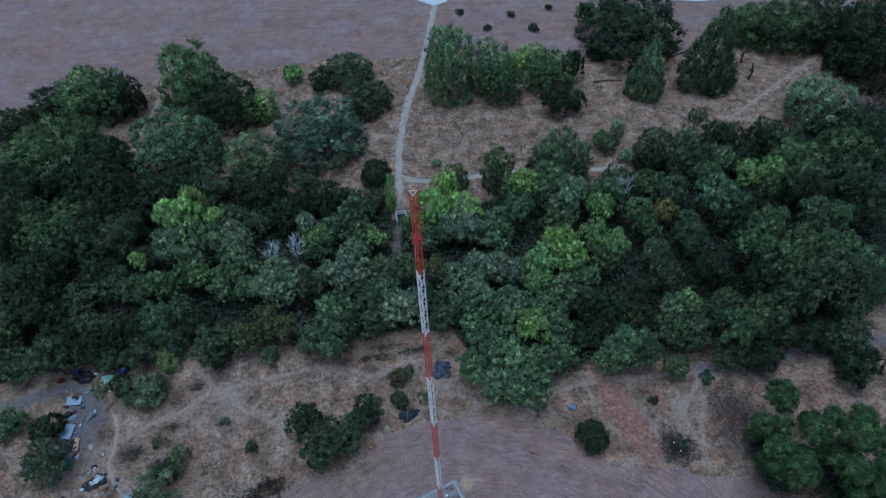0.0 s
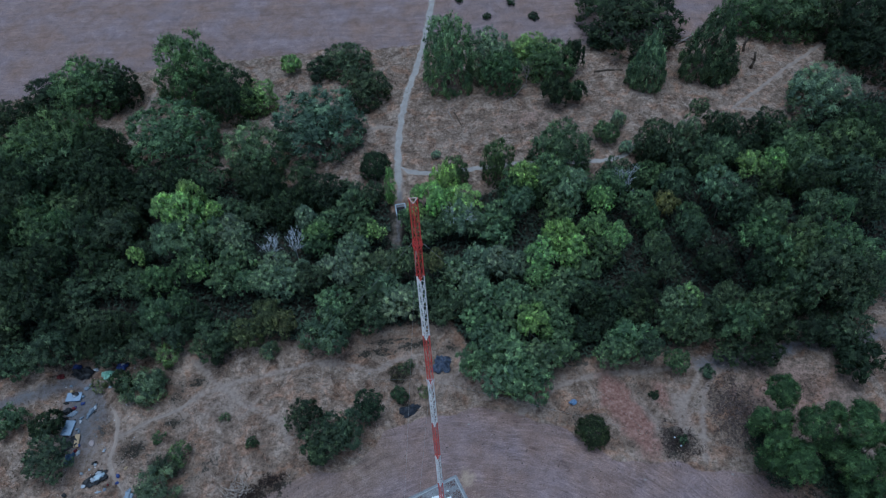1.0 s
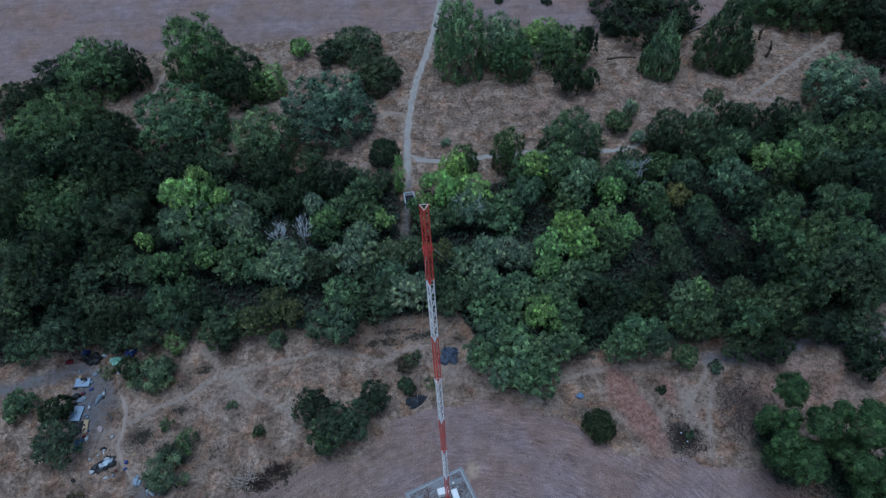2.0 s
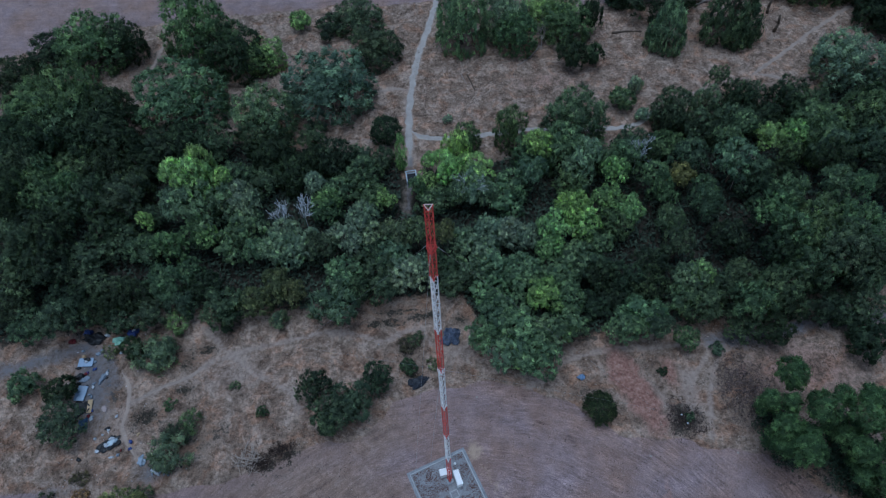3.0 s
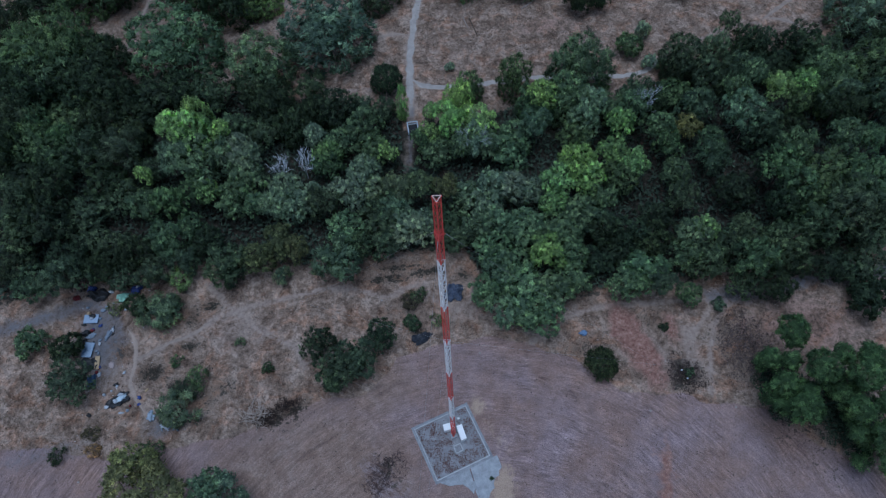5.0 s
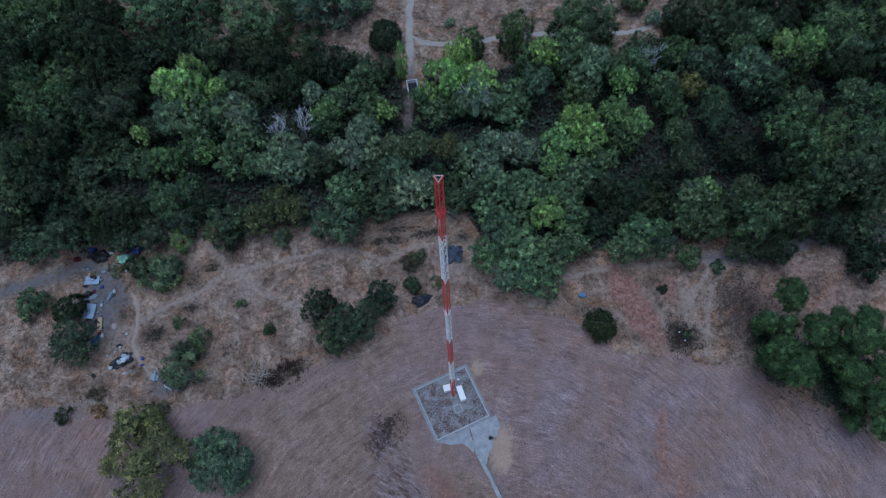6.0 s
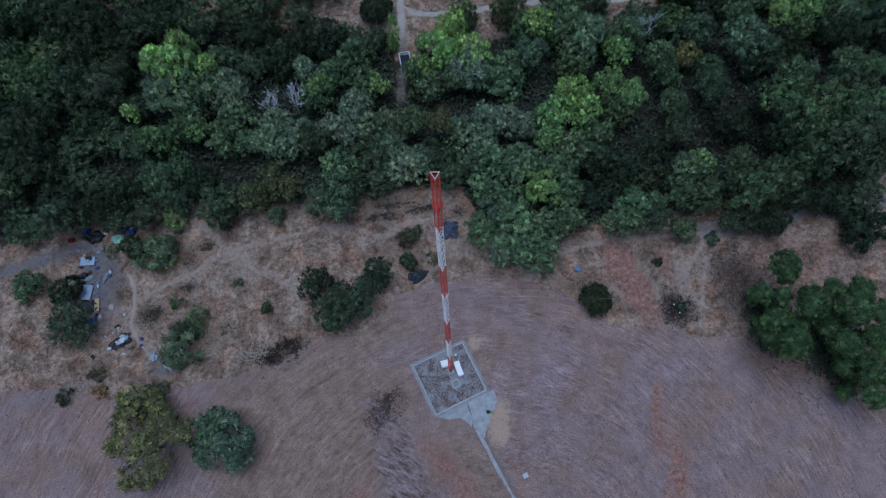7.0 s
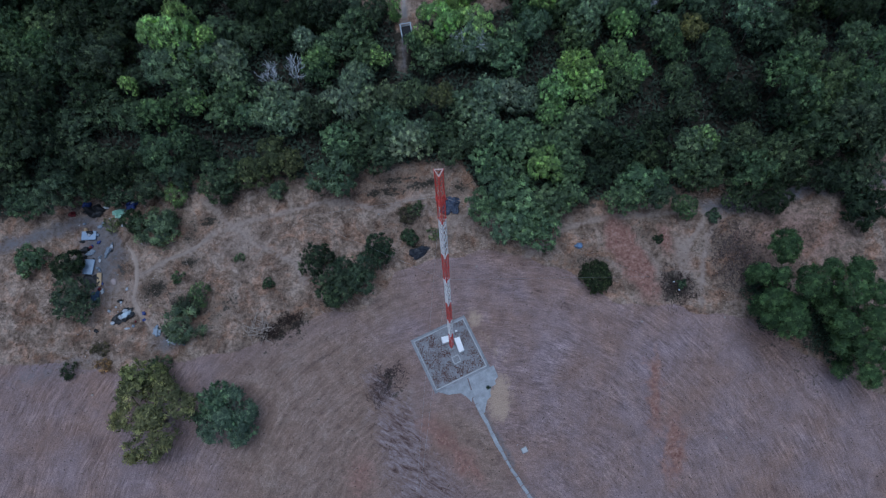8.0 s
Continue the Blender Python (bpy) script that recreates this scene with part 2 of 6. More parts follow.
GREY_TRACKS = [
    [(-63.3, 19.5), (-58.8, 19.8), (-52.8, 21.1), (-49.1, 21.8), (-46.4, 22.1), (-43.6, 19.7), (-42.4, 16.8)],
    [(35.7, 14.9), (39.6, 15.5), (45.8, 15.4), (49.8, 16.1), (60.4, 16.2), (80, 15)],
]
FIELD_SOUTH = [(-300, 4), (-64.5, 3.7), (-57.4, 3.6), (-50.9, 3.7), (-43.6, 1.4), (-35.7, 2.0), (-25.7, 3.0), (-16.9, 5.7), (-10.3, 6.2), (-6.2, 10.6), (-0.1, 12.0), (3.6, 12.4), (10.2, 11.3), (14.4, 9.2), (18.3, 5.9), (22.3, 3.6), (32.0, 1.4), (38.1, -0.5), (42.2, -4.3), (48.0, -9.1), (56.7, -14.8), (300, -120)]
FIELD_NORTH = [(-300, 70), (-74.2, 83.4), (-68.4, 85.1), (-62.0, 89.3), (-46.9, 89.2), (-30.8, 90.0), (-15.4, 90.1), (3.4, 89.5), (17.9, 88.9), (36.0, 84.6), (55.0, 84.6), (70.6, 87.0), (98.9, 88.6), (300, 90)]
WOOD_SOUTH = [(-300, 24), (-60, 23), (-45, 25), (-36, 27), (-26, 25), (-16, 24), (-6, 25), (4, 24), (10, 13), (17, 16), (22, 16.5), (36, 17), (50, 19), (62, 20), (300, 20)]
WOOD_NORTH = [(-300, 70), (-60, 72), (-48, 64), (-30, 60), (-18, 57), (-4, 53), (3, 50), (14, 52), (31, 51), (40, 54), (50, 58), (62, 58), (80, 66), (300, 60)]


def line_y(px, points):
    return np.interp(px, [p[0] for p in points], [p[1] for p in points])


def ground_z(px, py):
    """Height of the land: level at the mast, uneven in the scrub, hollow along the creek."""
    px, py = np.asarray(px, float), np.asarray(py, float)
    wood = smooth(py, line_y(px, WOOD_SOUTH) - 2, line_y(px, WOOD_SOUTH) + 8) * (1 - smooth(py, line_y(px, WOOD_NORTH) - 9, line_y(px, WOOD_NORTH) + 1))
    field = 1 - smooth(py, line_y(px, FIELD_SOUTH) - 2, line_y(px, FIELD_SOUTH) + 3)
    near_pad = 1 - smooth(np.hypot(px - 1, py + 3), 7, 14)
    rough = (0.22 * waves(px, py, 9, 3) + 0.08 * waves(px, py, 2.6, 4)) * (1 - 0.75 * field)
    path = 1 - smooth(segment_distance(px, py, MAIN_PATH), 0.8, 2.5)
    rough = rough * (1 - 0.8 * path)
    return (rough - 1.1 * wood * (1 - path)) * (1 - near_pad) - 0.02


def build_ground():
    def axis(lo, hi, step):
        inner = np.arange(lo, hi + step / 2, step)
        out = np.cumsum(step * 1.35 ** np.arange(1, 25))
        return np.concatenate([lo - out[::-1], inner, hi + out])
    xs, ys = axis(-95, 108, 0.48), axis(-42, 128, 0.48)
    gx, gy = np.meshgrid(xs, ys)
    px, py = gx.ravel(), gy.ravel()
    pz = ground_z(px, py)
    nx, ny = len(xs), len(ys)
    i = np.arange(nx * ny).reshape(ny, nx)
    quads = np.stack([i[:-1, :-1], i[:-1, 1:], i[1:, 1:], i[1:, :-1]], -1).reshape(-1, 4)
    me = bpy.data.meshes.new("ground")
    me.vertices.add(len(px))
    me.vertices.foreach_set("co", np.stack([px, py, pz], -1).ravel())
    me.loops.add(quads.size)
    me.loops.foreach_set("vertex_index", quads.ravel())
    me.polygons.add(len(quads))
    me.polygons.foreach_set("loop_start", np.arange(0, quads.size, 4))
    me.polygons.foreach_set("use_smooth", np.ones(len(quads), bool))
    me.update(calc_edges=True)

    wob = waves(px, py, 7, 11)
    wob2 = waves(px, py, 2.2, 12)
    south = smooth(line_y(px, FIELD_SOUTH) - py + 0.5 * wob, -0.6, 0.9)
    north = smooth(py - line_y(px, FIELD_NORTH) + 0.8 * wob, -1.5, 2)
    mown = np.maximum(south, north)
    path = 1.1 - smooth(segment_distance(px, py, MAIN_PATH) + 0.14 * wob2, 0.2, 0.82)
    path = np.maximum(path, 0.74 - smooth(segment_distance(px, py, RIGHT_PATH[:8]) + 0.15 * wob2, 0.1, 0.8))
    path = np.maximum(path, 0.6 - smooth(segment_distance(px, py, RIGHT_PATH[7:]) + 0.15 * wob2, 0.0, 0.7))
    for line in FAINT_TRACKS:
        path = np.maximum(path, 0.7 - 0.8 * smooth(segment_distance(px, py, line) + 0.2 * wob2, 0.0, 0.8))
    for line in SCRUB_TRACKS:
        path = np.maximum(path, 0.74 - 0.8 * smooth(segment_distance(px, py, line) + 0.2 * wob2, 0.0, 0.72))
    path = np.maximum(path, 0.42 * blob(px, py, -27, 16.5, 5.5, 4))
    path = np.maximum(path, 0.5 * blob(px, py, -41.5, 11.5, 2.2, 3.5))
    path = np.maximum(path, 0.7 * blob(px, py, 31.2, 8.6, 1.7, 4.6, -8))
    path = np.maximum(path, 0.6 * blob(px, py, 26.4, 7.4, 2.4, 4.4, 22))
    path = np.maximum(path, 0.5 * blob(px, py, 3, 16.5, 3, 2.5))
    grey = np.zeros_like(px)
    for line in GREY_TRACKS:
        grey = np.maximum(grey, 0.75 - smooth(segment_distance(px, py, line) + 0.3 * wob2, 0.3, 2.2))
    grey = np.maximum(grey, 0.62 - smooth(segment_distance(px - 0.35, py, [(1.4, -4.8), (3.3, -9.8), (5.5, -15.3), (7.1, -18.4), (10.2, -25)]) + 0.2 * wob2, 0.1, 0.9))
    grey = np.maximum(grey, 0.9 * blob(px, py, -45.3, 17, 3.0, 7, 10))
    grey = np.maximum(grey, 0.45 * blob(px, py, -50, 2.5, 8, 2.0, 8))
    grey = np.maximum(grey, 0.85 * blob(px, py, 39.8, 15.0, 5.5, 1.9))
    grey = np.maximum(grey, 0.7 * blob(px, py, -36, 4.5, 2.5, 2))
    red = np.maximum(1.4 * blob(px + 0.5 * wob2, py, 23.6, 11.2, 1.9, 4.2, 14), np.maximum(0.95 * blob(px + 0.7 * wob2, py, 24.2, -8.5, 1.0, 5.5, -10), 0.9 * blob(px + 0.8 * wob2, py, 25.2, -15, 1.4, 5.0, -14)))
    red = np.maximum(red, 0.7 * blob(px + 0.5 * wob2, py, -2.6, -10.6, 1.7, 3.8, 38))
    red = np.maximum(red, 0.72 * blob(px + 0.5 * wob2, py, 0.2, -14.2, 1.7, 3.8, 40))
    red = np.maximum(red, 0.5 * blob(px, py, -12.6, -14.8, 2.2, 4.2, -8))
    red = np.maximum(red, np.maximum(1.2 * blob(px + 0.5 * wob2, py, 25.2, 7.4, 2.0, 4.8, 14), 0.8 * blob(px, py, 29.4, 11.2, 1.2, 2.4, 0)))
    red = np.maximum(red, 0.3 * blob(px, py, 22, 66, 6, 2.5))
    red = np.maximum(red, 0.42 * blob(px + 0.8 * wob, py, 46, 9.5, 9, 5))
    straw = np.maximum(1.25 * blob(px + 0.3 * wob2, py, 5.2, -7.0, 1.6, 3.1, -14), 1.2 * blob(px, py, 3.2, 3.2, 1.1, 1.3))
    straw = np.maximum(straw, 0.5 * blob(px, py, 4.6, 0.5, 0.5, 3.4, 25))
    # the whole wood floor takes the litter colour, painting shade below the crowns
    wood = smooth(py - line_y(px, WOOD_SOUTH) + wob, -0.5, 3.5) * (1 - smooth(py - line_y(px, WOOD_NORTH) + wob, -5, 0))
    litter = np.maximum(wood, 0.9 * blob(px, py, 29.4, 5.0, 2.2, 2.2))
    litter = np.maximum(litter, 0.6 * blob(px, py, -20.2, 4.6, 3.8, 2.1, 25))
    litter = np.maximum(litter, 0.8 * blob(px, py + 0.4 * wob2, -7, 22.0, 4.0, 1.0))
    litter = np.maximum(litter, 0.45 * blob(px, py, -46, 77, 5, 6))
    for x, y, rx, ry, amount in ((-42.1, 14.7, 1.2, 1.6, .7), (-38, 11.7, 2.2, 1.6, .8), (-33.4, 14.9, 1.6, .9, .7), (-33.1, 19, 1.2, 1.8, .7), (-30.9, 20.6, 1.6, 1.0, .7), (-34.7, 21.1, 1.0, 1.2, .8), (-33.8, 9.3, 1.8, 1.4, .8), (-1.0, 22.6, 3.0, .9, .8), (3.6, 21.6, 1.6, 1.2, .7), (-5.5, 23.6, 4, .8, .7), (-3.2, 14, 1.6, .8, .7), (1.5, 14.5, 1.6, .6, .4), (-30.4, 7.6, 1.6, 1.6, .45), (-43.2, 16.5, 1.0, 1.5, .6), (-28.6, 8.6, 1.8, 1.2, .35), (-4, 17.6, 2.2, 2.2, .45), (-7, 17, 1.6, 1.2, .3), (27, 12.3, 1.5, 1.2, .5)):
        litter = np.maximum(litter, amount * blob(px, py, x, y, rx, ry))
    litter = np.maximum(litter, 0.36 * blob(px + 0.8 * wob2, py + 0.5 * wob, 38.0, 7.8, 4.2, 5.4))
    litter = np.maximum(litter, 0.4 * blob(px, py, 18, 9.5, 3.5, 1.8))
    litter = np.maximum(litter, 0.45 * blob(px, py, -8.3, -3.2, 1.6, 1.9, 30))
    litter = np.maximum(litter, 0.62 * blob(px + 0.4 * wob2, py, -2.2, -10.6, 1.3, 2.6, 38))
    # dark ground below the pines, painted as shade between their boughs
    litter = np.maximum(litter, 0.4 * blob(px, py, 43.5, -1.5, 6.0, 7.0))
    litter = np.maximum(litter, 0.38 * blob(px, py, 54, 73, 9, 4))
    # a strip south-west of the pad, scraped bare along short diagonal furrows
    scraped = np.maximum(0.9 * blob(px, py, -9.2, -4.5, 2.0, 3.4, 20), 1.0 * blob(px + 0.4 * wob2, py, -7.2, -11.5, 3.4, 7.4, 14))
    scraped = np.maximum(scraped, 0.95 * blob(px + 0.4 * wob2, py, -4.5, -17.5, 4.4, 6.5, 24))
    # bare brown soil west of the pad and between it and the kerb strip
    brown = np.maximum(1.2 * blob(px + 0.8 * wob, py + 0.6 * wob2, -17, -8, 13, 15), 0.9 * blob(px + 0.5 * wob, py, 1.5, -13, 3.4, 8, 24))
    brown = np.maximum(brown, 0.7 * blob(px + 0.5 * wob, py, -9, 6.5, 6, 5, 30))
    grey = np.maximum(grey, 0.6 - smooth(segment_distance(px, py, [(-1.4, 51), (-1.8, 47), (-2.6, 41)]) + 0.2 * wob2, 0.1, 0.9))
    path = np.where((np.abs(px + 2) < 3) & (py < 49.5) & (py > 36), np.minimum(path, 0.3), path)
    litter *= np.where((px > -2.9) & (px < 0.2) & (py > 47), 0, 1)
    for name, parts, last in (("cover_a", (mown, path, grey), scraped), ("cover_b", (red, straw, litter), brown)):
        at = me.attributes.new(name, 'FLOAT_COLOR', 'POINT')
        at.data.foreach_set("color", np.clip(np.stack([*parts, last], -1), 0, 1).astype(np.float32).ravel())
    # along and across the mower's turns: round the mast in the south, in lanes in the north
    r, a = np.hypot(px - 1, py + 28), np.arctan2(px - 1, py + 28)
    far = py > 50
    sw = me.attributes.new("swath", 'FLOAT_VECTOR', 'POINT')
    along = np.where(far, px * 0.08, a * 20)
    across = np.where(far, py * 0.45 + 0.03 * px + 0.1 * wob, r * 1.2 + 0.3 * wob)
    sw.data.foreach_set("vector", np.stack([along, across, np.where(far, 0.4, 1.0)], -1).astype(np.float32).ravel())
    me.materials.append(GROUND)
    return tagged(new("ground", me), "dry mown grassland with scrub, bare tracks, leaf litter and painted tree shade", "ground", kind="structure")


build_ground()


def gz(x, y):
    return float(ground_z(x, y))


# ---------------- building helpers ----------------
def part(name, bm, material, parent, label=""):
    me = bpy.data.meshes.new(name)
    bm.to_mesh(me)
    bm.free()
    me.materials.append(material)
    ob = new(name, me)
    ob.parent = parent
    return tagged(ob, label)


def shared(name, me, parent, m=None):
    ob = new(name, me)
    ob.parent = parent
    if m is not None:
        ob.matrix_basis = m
    return ob


def thing(name, m, label, category, group="", kind=""):
    ob = new(name)
    ob.matrix_basis = m
    ob.empty_display_size = 0.3
    return tagged(ob, label, category, group, kind)


def box(bm, cx, cy, cz, sx, sy, sz, bevel=0.0, turn=0.0):
    m = pose(cx, cy, cz, 0, 0, turn) @ Matrix.Diagonal((sx, sy, sz, 1))
    made = bmesh.ops.create_cube(bm, size=1, matrix=m)
    if bevel:
        edges = {e for v in made["verts"] for e in v.link_edges}
        bmesh.ops.bevel(bm, geom=list(edges), offset=bevel, segments=1, affect='EDGES')


def tube(bm, p, q, r0, r1, sides=6):
    """A tapered rod from p to q."""
    p, q = Vector(p), Vector(q)
    d = q - p
    m = Matrix.Translation((p + q) / 2) @ d.to_track_quat("Z", "Y").to_matrix().to_4x4()
    bmesh.ops.create_cone(bm, cap_ends=True, segments=sides, radius1=r0, radius2=r1, depth=d.length, matrix=m)


def limb(bm, points, r0, r1, sides=6):
    for k, (p, q) in enumerate(zip(points, points[1:])):
        n = len(points) - 1
        tube(bm, p, q, r0 + (r1 - r0) * k / n, r0 + (r1 - r0) * (k + 1) / n, sides)


def mesh_of(name, fill, material):
    bm = bmesh.new()
    fill(bm)
    me = bpy.data.meshes.new(name)
    bm.to_mesh(me)
    bm.free()
    me.materials.append(material)
    return me


# ---------------- trees ----------------
def unit(v):
    return v / np.linalg.norm(v, axis=1, keepdims=True)


def leaf_cloud(name, centres, normals, size, rng, slim=0.55, material=None, tuft=None, ways=None, rounded=None):
    """One mesh of many small pointed leaf sprays. ways: the way each spray points; rounded: the soft normals of the crown that they make up."""
    n = len(centres)
    nor = unit(normals)
    t = np.cross(nor, rng.normal(size=(n, 3))) if ways is None else ways - nor * (ways * nor).sum(1, keepdims=True)
    t = unit(t + 1e-6)
    s = np.cross(nor, t)
    length = (size * rng.uniform(0.6, 1.35, n))[:, None]
    v = np.stack([centres - t * length * 0.8 - s * length * slim - nor * length * 0.15, centres - t * length * 0.5 + s * length * slim, centres + t * length * 1.2 - nor * length * 0.2], 1)
    if rounded is not None:
        flip = (np.cross(v[:, 1] - v[:, 0], v[:, 2] - v[:, 0]) * rounded).sum(1) < 0
        v[flip] = v[flip][:, ::-1]
    v = v.reshape(-1, 3)
    f = np.arange(n * 3).reshape(n, 3)
    me = bpy.data.meshes.new(name)
    me.vertices.add(len(v))
    me.vertices.foreach_set("co", v.ravel())
    me.loops.add(f.size)
    me.loops.foreach_set("vertex_index", f.ravel())
    me.polygons.add(len(f))
    me.polygons.foreach_set("loop_start", np.arange(0, f.size, 3))
    me.update(calc_edges=True)
    if rounded is not None:
        me.polygons.foreach_set("use_smooth", np.ones(n, bool))
        me.normals_split_custom_set_from_vertices(np.repeat(rounded, 3, 0).tolist())
    if tuft is not None:
        me.attributes.new("tuft", 'FLOAT', 'FACE').data.foreach_set("value", tuft.astype(np.float32))
    me.materials.append(material or LEAF)
    return me


def spiral(rng, count, low=-0.25, high=1.0):
    """Directions spread evenly over the part of a ball between two heights."""
    z = low + (high - low) * (np.arange(count) + rng.uniform(0.2, 0.8, count)) / count
    a = 2.4 * np.arange(count) + rng.uniform(-0.35, 0.35, count) + rng.uniform(0, 6)
    r = np.sqrt(1 - np.minimum(z * z, 1))
    return np.stack([r * np.cos(a), r * np.sin(a), z], -1)


def lobes_dome(rng, count, middle, reach, bulge, low=-0.25, uneven=0.18):
    """A dome of boughs: one large mass with rounded bulges all over its outside."""
    lobes = [(np.array(middle), reach[0] * 0.86)]
    for d in spiral(rng, count, low):
        grow = 1 + rng.uniform(-uneven, uneven)
        lobes.append((np.array(middle) + d * np.array(reach) * grow, rng.uniform(*bulge)))
    return lobes


def crown_points(rng, lobes, count, squash=0.85, clump=0.13, clumps=220, middle=(0, 0, 0.8)):
    """Leaf sprays gather in feathery clumps on the outside of the boughs; crevices stay open between them."""
    areas = np.array([r * r for c, r in lobes])
    which = rng.choice(len(lobes), clumps * 2, p=areas / areas.sum())
    lc = np.array([lobes[k][0] for k in which])
    lr = np.array([lobes[k][1] for k in which])
    d = unit(rng.normal(size=(clumps * 2, 3)) + 0.7 * unit(lc - np.array(middle) + 1e-3) + np.array([0, 0, 0.35]))
    mid = lc + d * (lr * rng.uniform(0.72, 1.14, clumps * 2))[:, None] * np.array([1, 1, squash])
    inside = np.zeros(clumps * 2, bool)
    for k, (oc, orad) in enumerate(lobes):
        inside |= (np.linalg.norm((mid - oc) / np.array([1, 1, squash]), axis=1) < orad * 0.84) & (which != k)
    mid, d = mid[~inside][:clumps], d[~inside][:clumps]
    size = clump * rng.uniform(0.6, 1.35, len(mid))
    pick = rng.choice(len(mid), count, p=size ** 2 / (size ** 2).sum())
    e = unit(rng.normal(size=(count, 3)) * 0.8 + d[pick] * 0.45 + np.array([0, 0, 0.7]))
    p = mid[pick] + e * (size[pick] * rng.uniform(0.05, 1.2, count) ** 0.8 * rng.choice((0.8, 1.0, 1.5), count))[:, None] * np.array([1, 1, 1.35])
    # a seventh of the sprays closes the core, so that no ground shows through the crown
    core = rng.uniform(size=count) < 0.14
    p[core] = lobes[0][0] + unit(rng.normal(size=(count, 3)))[core] * (lobes[0][1] * rng.uniform(0.55, 0.85, count))[core][:, None]
    out = unit((p - np.array(middle)) * np.array([1, 1, 0.8]))
    nor = d[pick] * 0.5 + e * 0.5 + np.array([0, 0, 0.3]) + rng.normal(size=(count, 3)) * 0.6
    ways = e * 0.7 + np.array([0, 0, 0.8]) + rng.normal(size=(count, 3)) * 0.4
    rounded = unit(e * 0.55 + d[pick] * 0.4 + out * 0.5 + rng.normal(size=(count, 3)) * 0.42)
    return p, nor, rng.uniform(size=len(mid))[pick], ways, rounded


def trunk_mesh(name, rng, radius=0.055):
    top = Vector((0.02, -0.02, 0.85))
    return mesh_of(name, lambda bm: limb(bm, [(0, 0, -0.12), (0.02, 0.01, 0.48), top], radius, radius * 0.7, 7), BARK)


def limb_mesh(lobe, rng):
    c, r = lobe
    mid = Vector((c[0] * 0.45, c[1] * 0.45, 0.7 + 0.35 * c[2]))
    return mesh_of("limb", lambda bm: limb(bm, [(0.01, -0.01, 0.75), mid + Vector(rng.uniform(-.05, .05, 3)), tuple(c)], 0.036, 0.01, 5), BARK)


def tree_template(seed, style, count, leaves, size, clump, slim=0.3):
    rng = np.random.RandomState(seed)
    squash, middle = 0.9, (0, 0, 0.8)
    if style == "broad":
        lobes = lobes_dome(rng, count, (rng.uniform(-.08, .08), rng.uniform(-.08, .08), 0.95), (0.6, 0.6, 0.66), (0.2, 0.36), -0.25, 0.26)
    elif style == "tall":
        lobes = lobes_dome(rng, count, (0, 0, 0.85), (0.5, 0.5, 0.45), (0.26, 0.42), -0.3, 0.25)
        lobes += [(np.array([rng.uniform(-.25, .25), rng.uniform(-.25, .25), 1.25 + 0.5 * k / 5]), 0.4 - 0.05 * k) for k in range(5)]
    elif style == "full":
        lobes = lobes_dome(rng, count, (0, 0, 0.85), (0.68, 0.68, 0.7), (0.2, 0.32), -0.55, 0.14)
        lobes += [(np.array([0.62 * np.cos(a), 0.62 * np.sin(a), rng.uniform(0.2, 0.36)]), rng.uniform(0.24, 0.34)) for a in np.arange(9) * 0.7]
    elif style == "bush":
        lobes = lobes_dome(rng, count, (0, 0, 0.55), (0.55, 0.55, 0.42), (0.24, 0.42), -0.1, 0.28)
        middle = (0, 0, 0.3)
    elif style == "airy":
        lobes = [(np.array([d[0] * 0.6, d[1] * 0.6, 0.35 + 0.6 * max(d[2], 0)]) * rng.uniform(0.8, 1.15), rng.uniform(0.2, 0.36)) for d in spiral(rng, count, 0.0)]
        middle = (0, 0, 0.2)
    elif style == "ball":
        lobes = [(np.array([0, 0, 0.5]), 0.84)] + [(np.array([0.62 * d[0], 0.62 * d[1], 0.5 + 0.5 * d[2]]), 0.32) for d in spiral(rng, count, 0.0)]
        middle = (0, 0, 0.3)
    elif style == "conifer":
        lobes = []
        for k in range(count):
            u = k / count
            a, d = k * 2.4, (1 - u) * 0.66 * rng.uniform(0.75, 1.15)
            lobes.append((np.array([d * np.cos(a), d * np.sin(a), 0.12 + 1.88 * u]), 0.4 * (1 - u) + 0.1))
        squash = 0.5
    elif style == "open":
        lobes = [(np.array([0.0, 0.0, 1.35]), 0.34)]
        for k in range(count):
            a, e = 2 * np.pi * k / count + rng.uniform(-.3, .3), rng.uniform(0.5, 0.74)
            lobes.append((np.array([e * np.cos(a), e * np.sin(a), 1.25 + rng.uniform(-.3, .2)]), rng.uniform(0.24, 0.32)))
        squash = 0.8
    elif style == "poplar":
        lobes = [(np.array([rng.uniform(-.2, .2), rng.uniform(-.2, .2), 0.4 + 1.5 * k / count]), 0.6 - 0.45 * abs(k / count - 0.3)) for k in range(count)]
    p, nor, tuft, ways, rounded = crown_points(rng, lobes, leaves, squash, *clump, middle)
    crown = leaf_cloud("crown", p, nor, size, rng, slim, None, tuft, ways, rounded)
    limbs = [] if style in ("bush", "ball", "airy") else [limb_mesh(q, rng) for q in sorted(lobes[1:], key=lambda q: -q[1])[:4]]
    return crown, trunk_mesh("trunk", rng), limbs


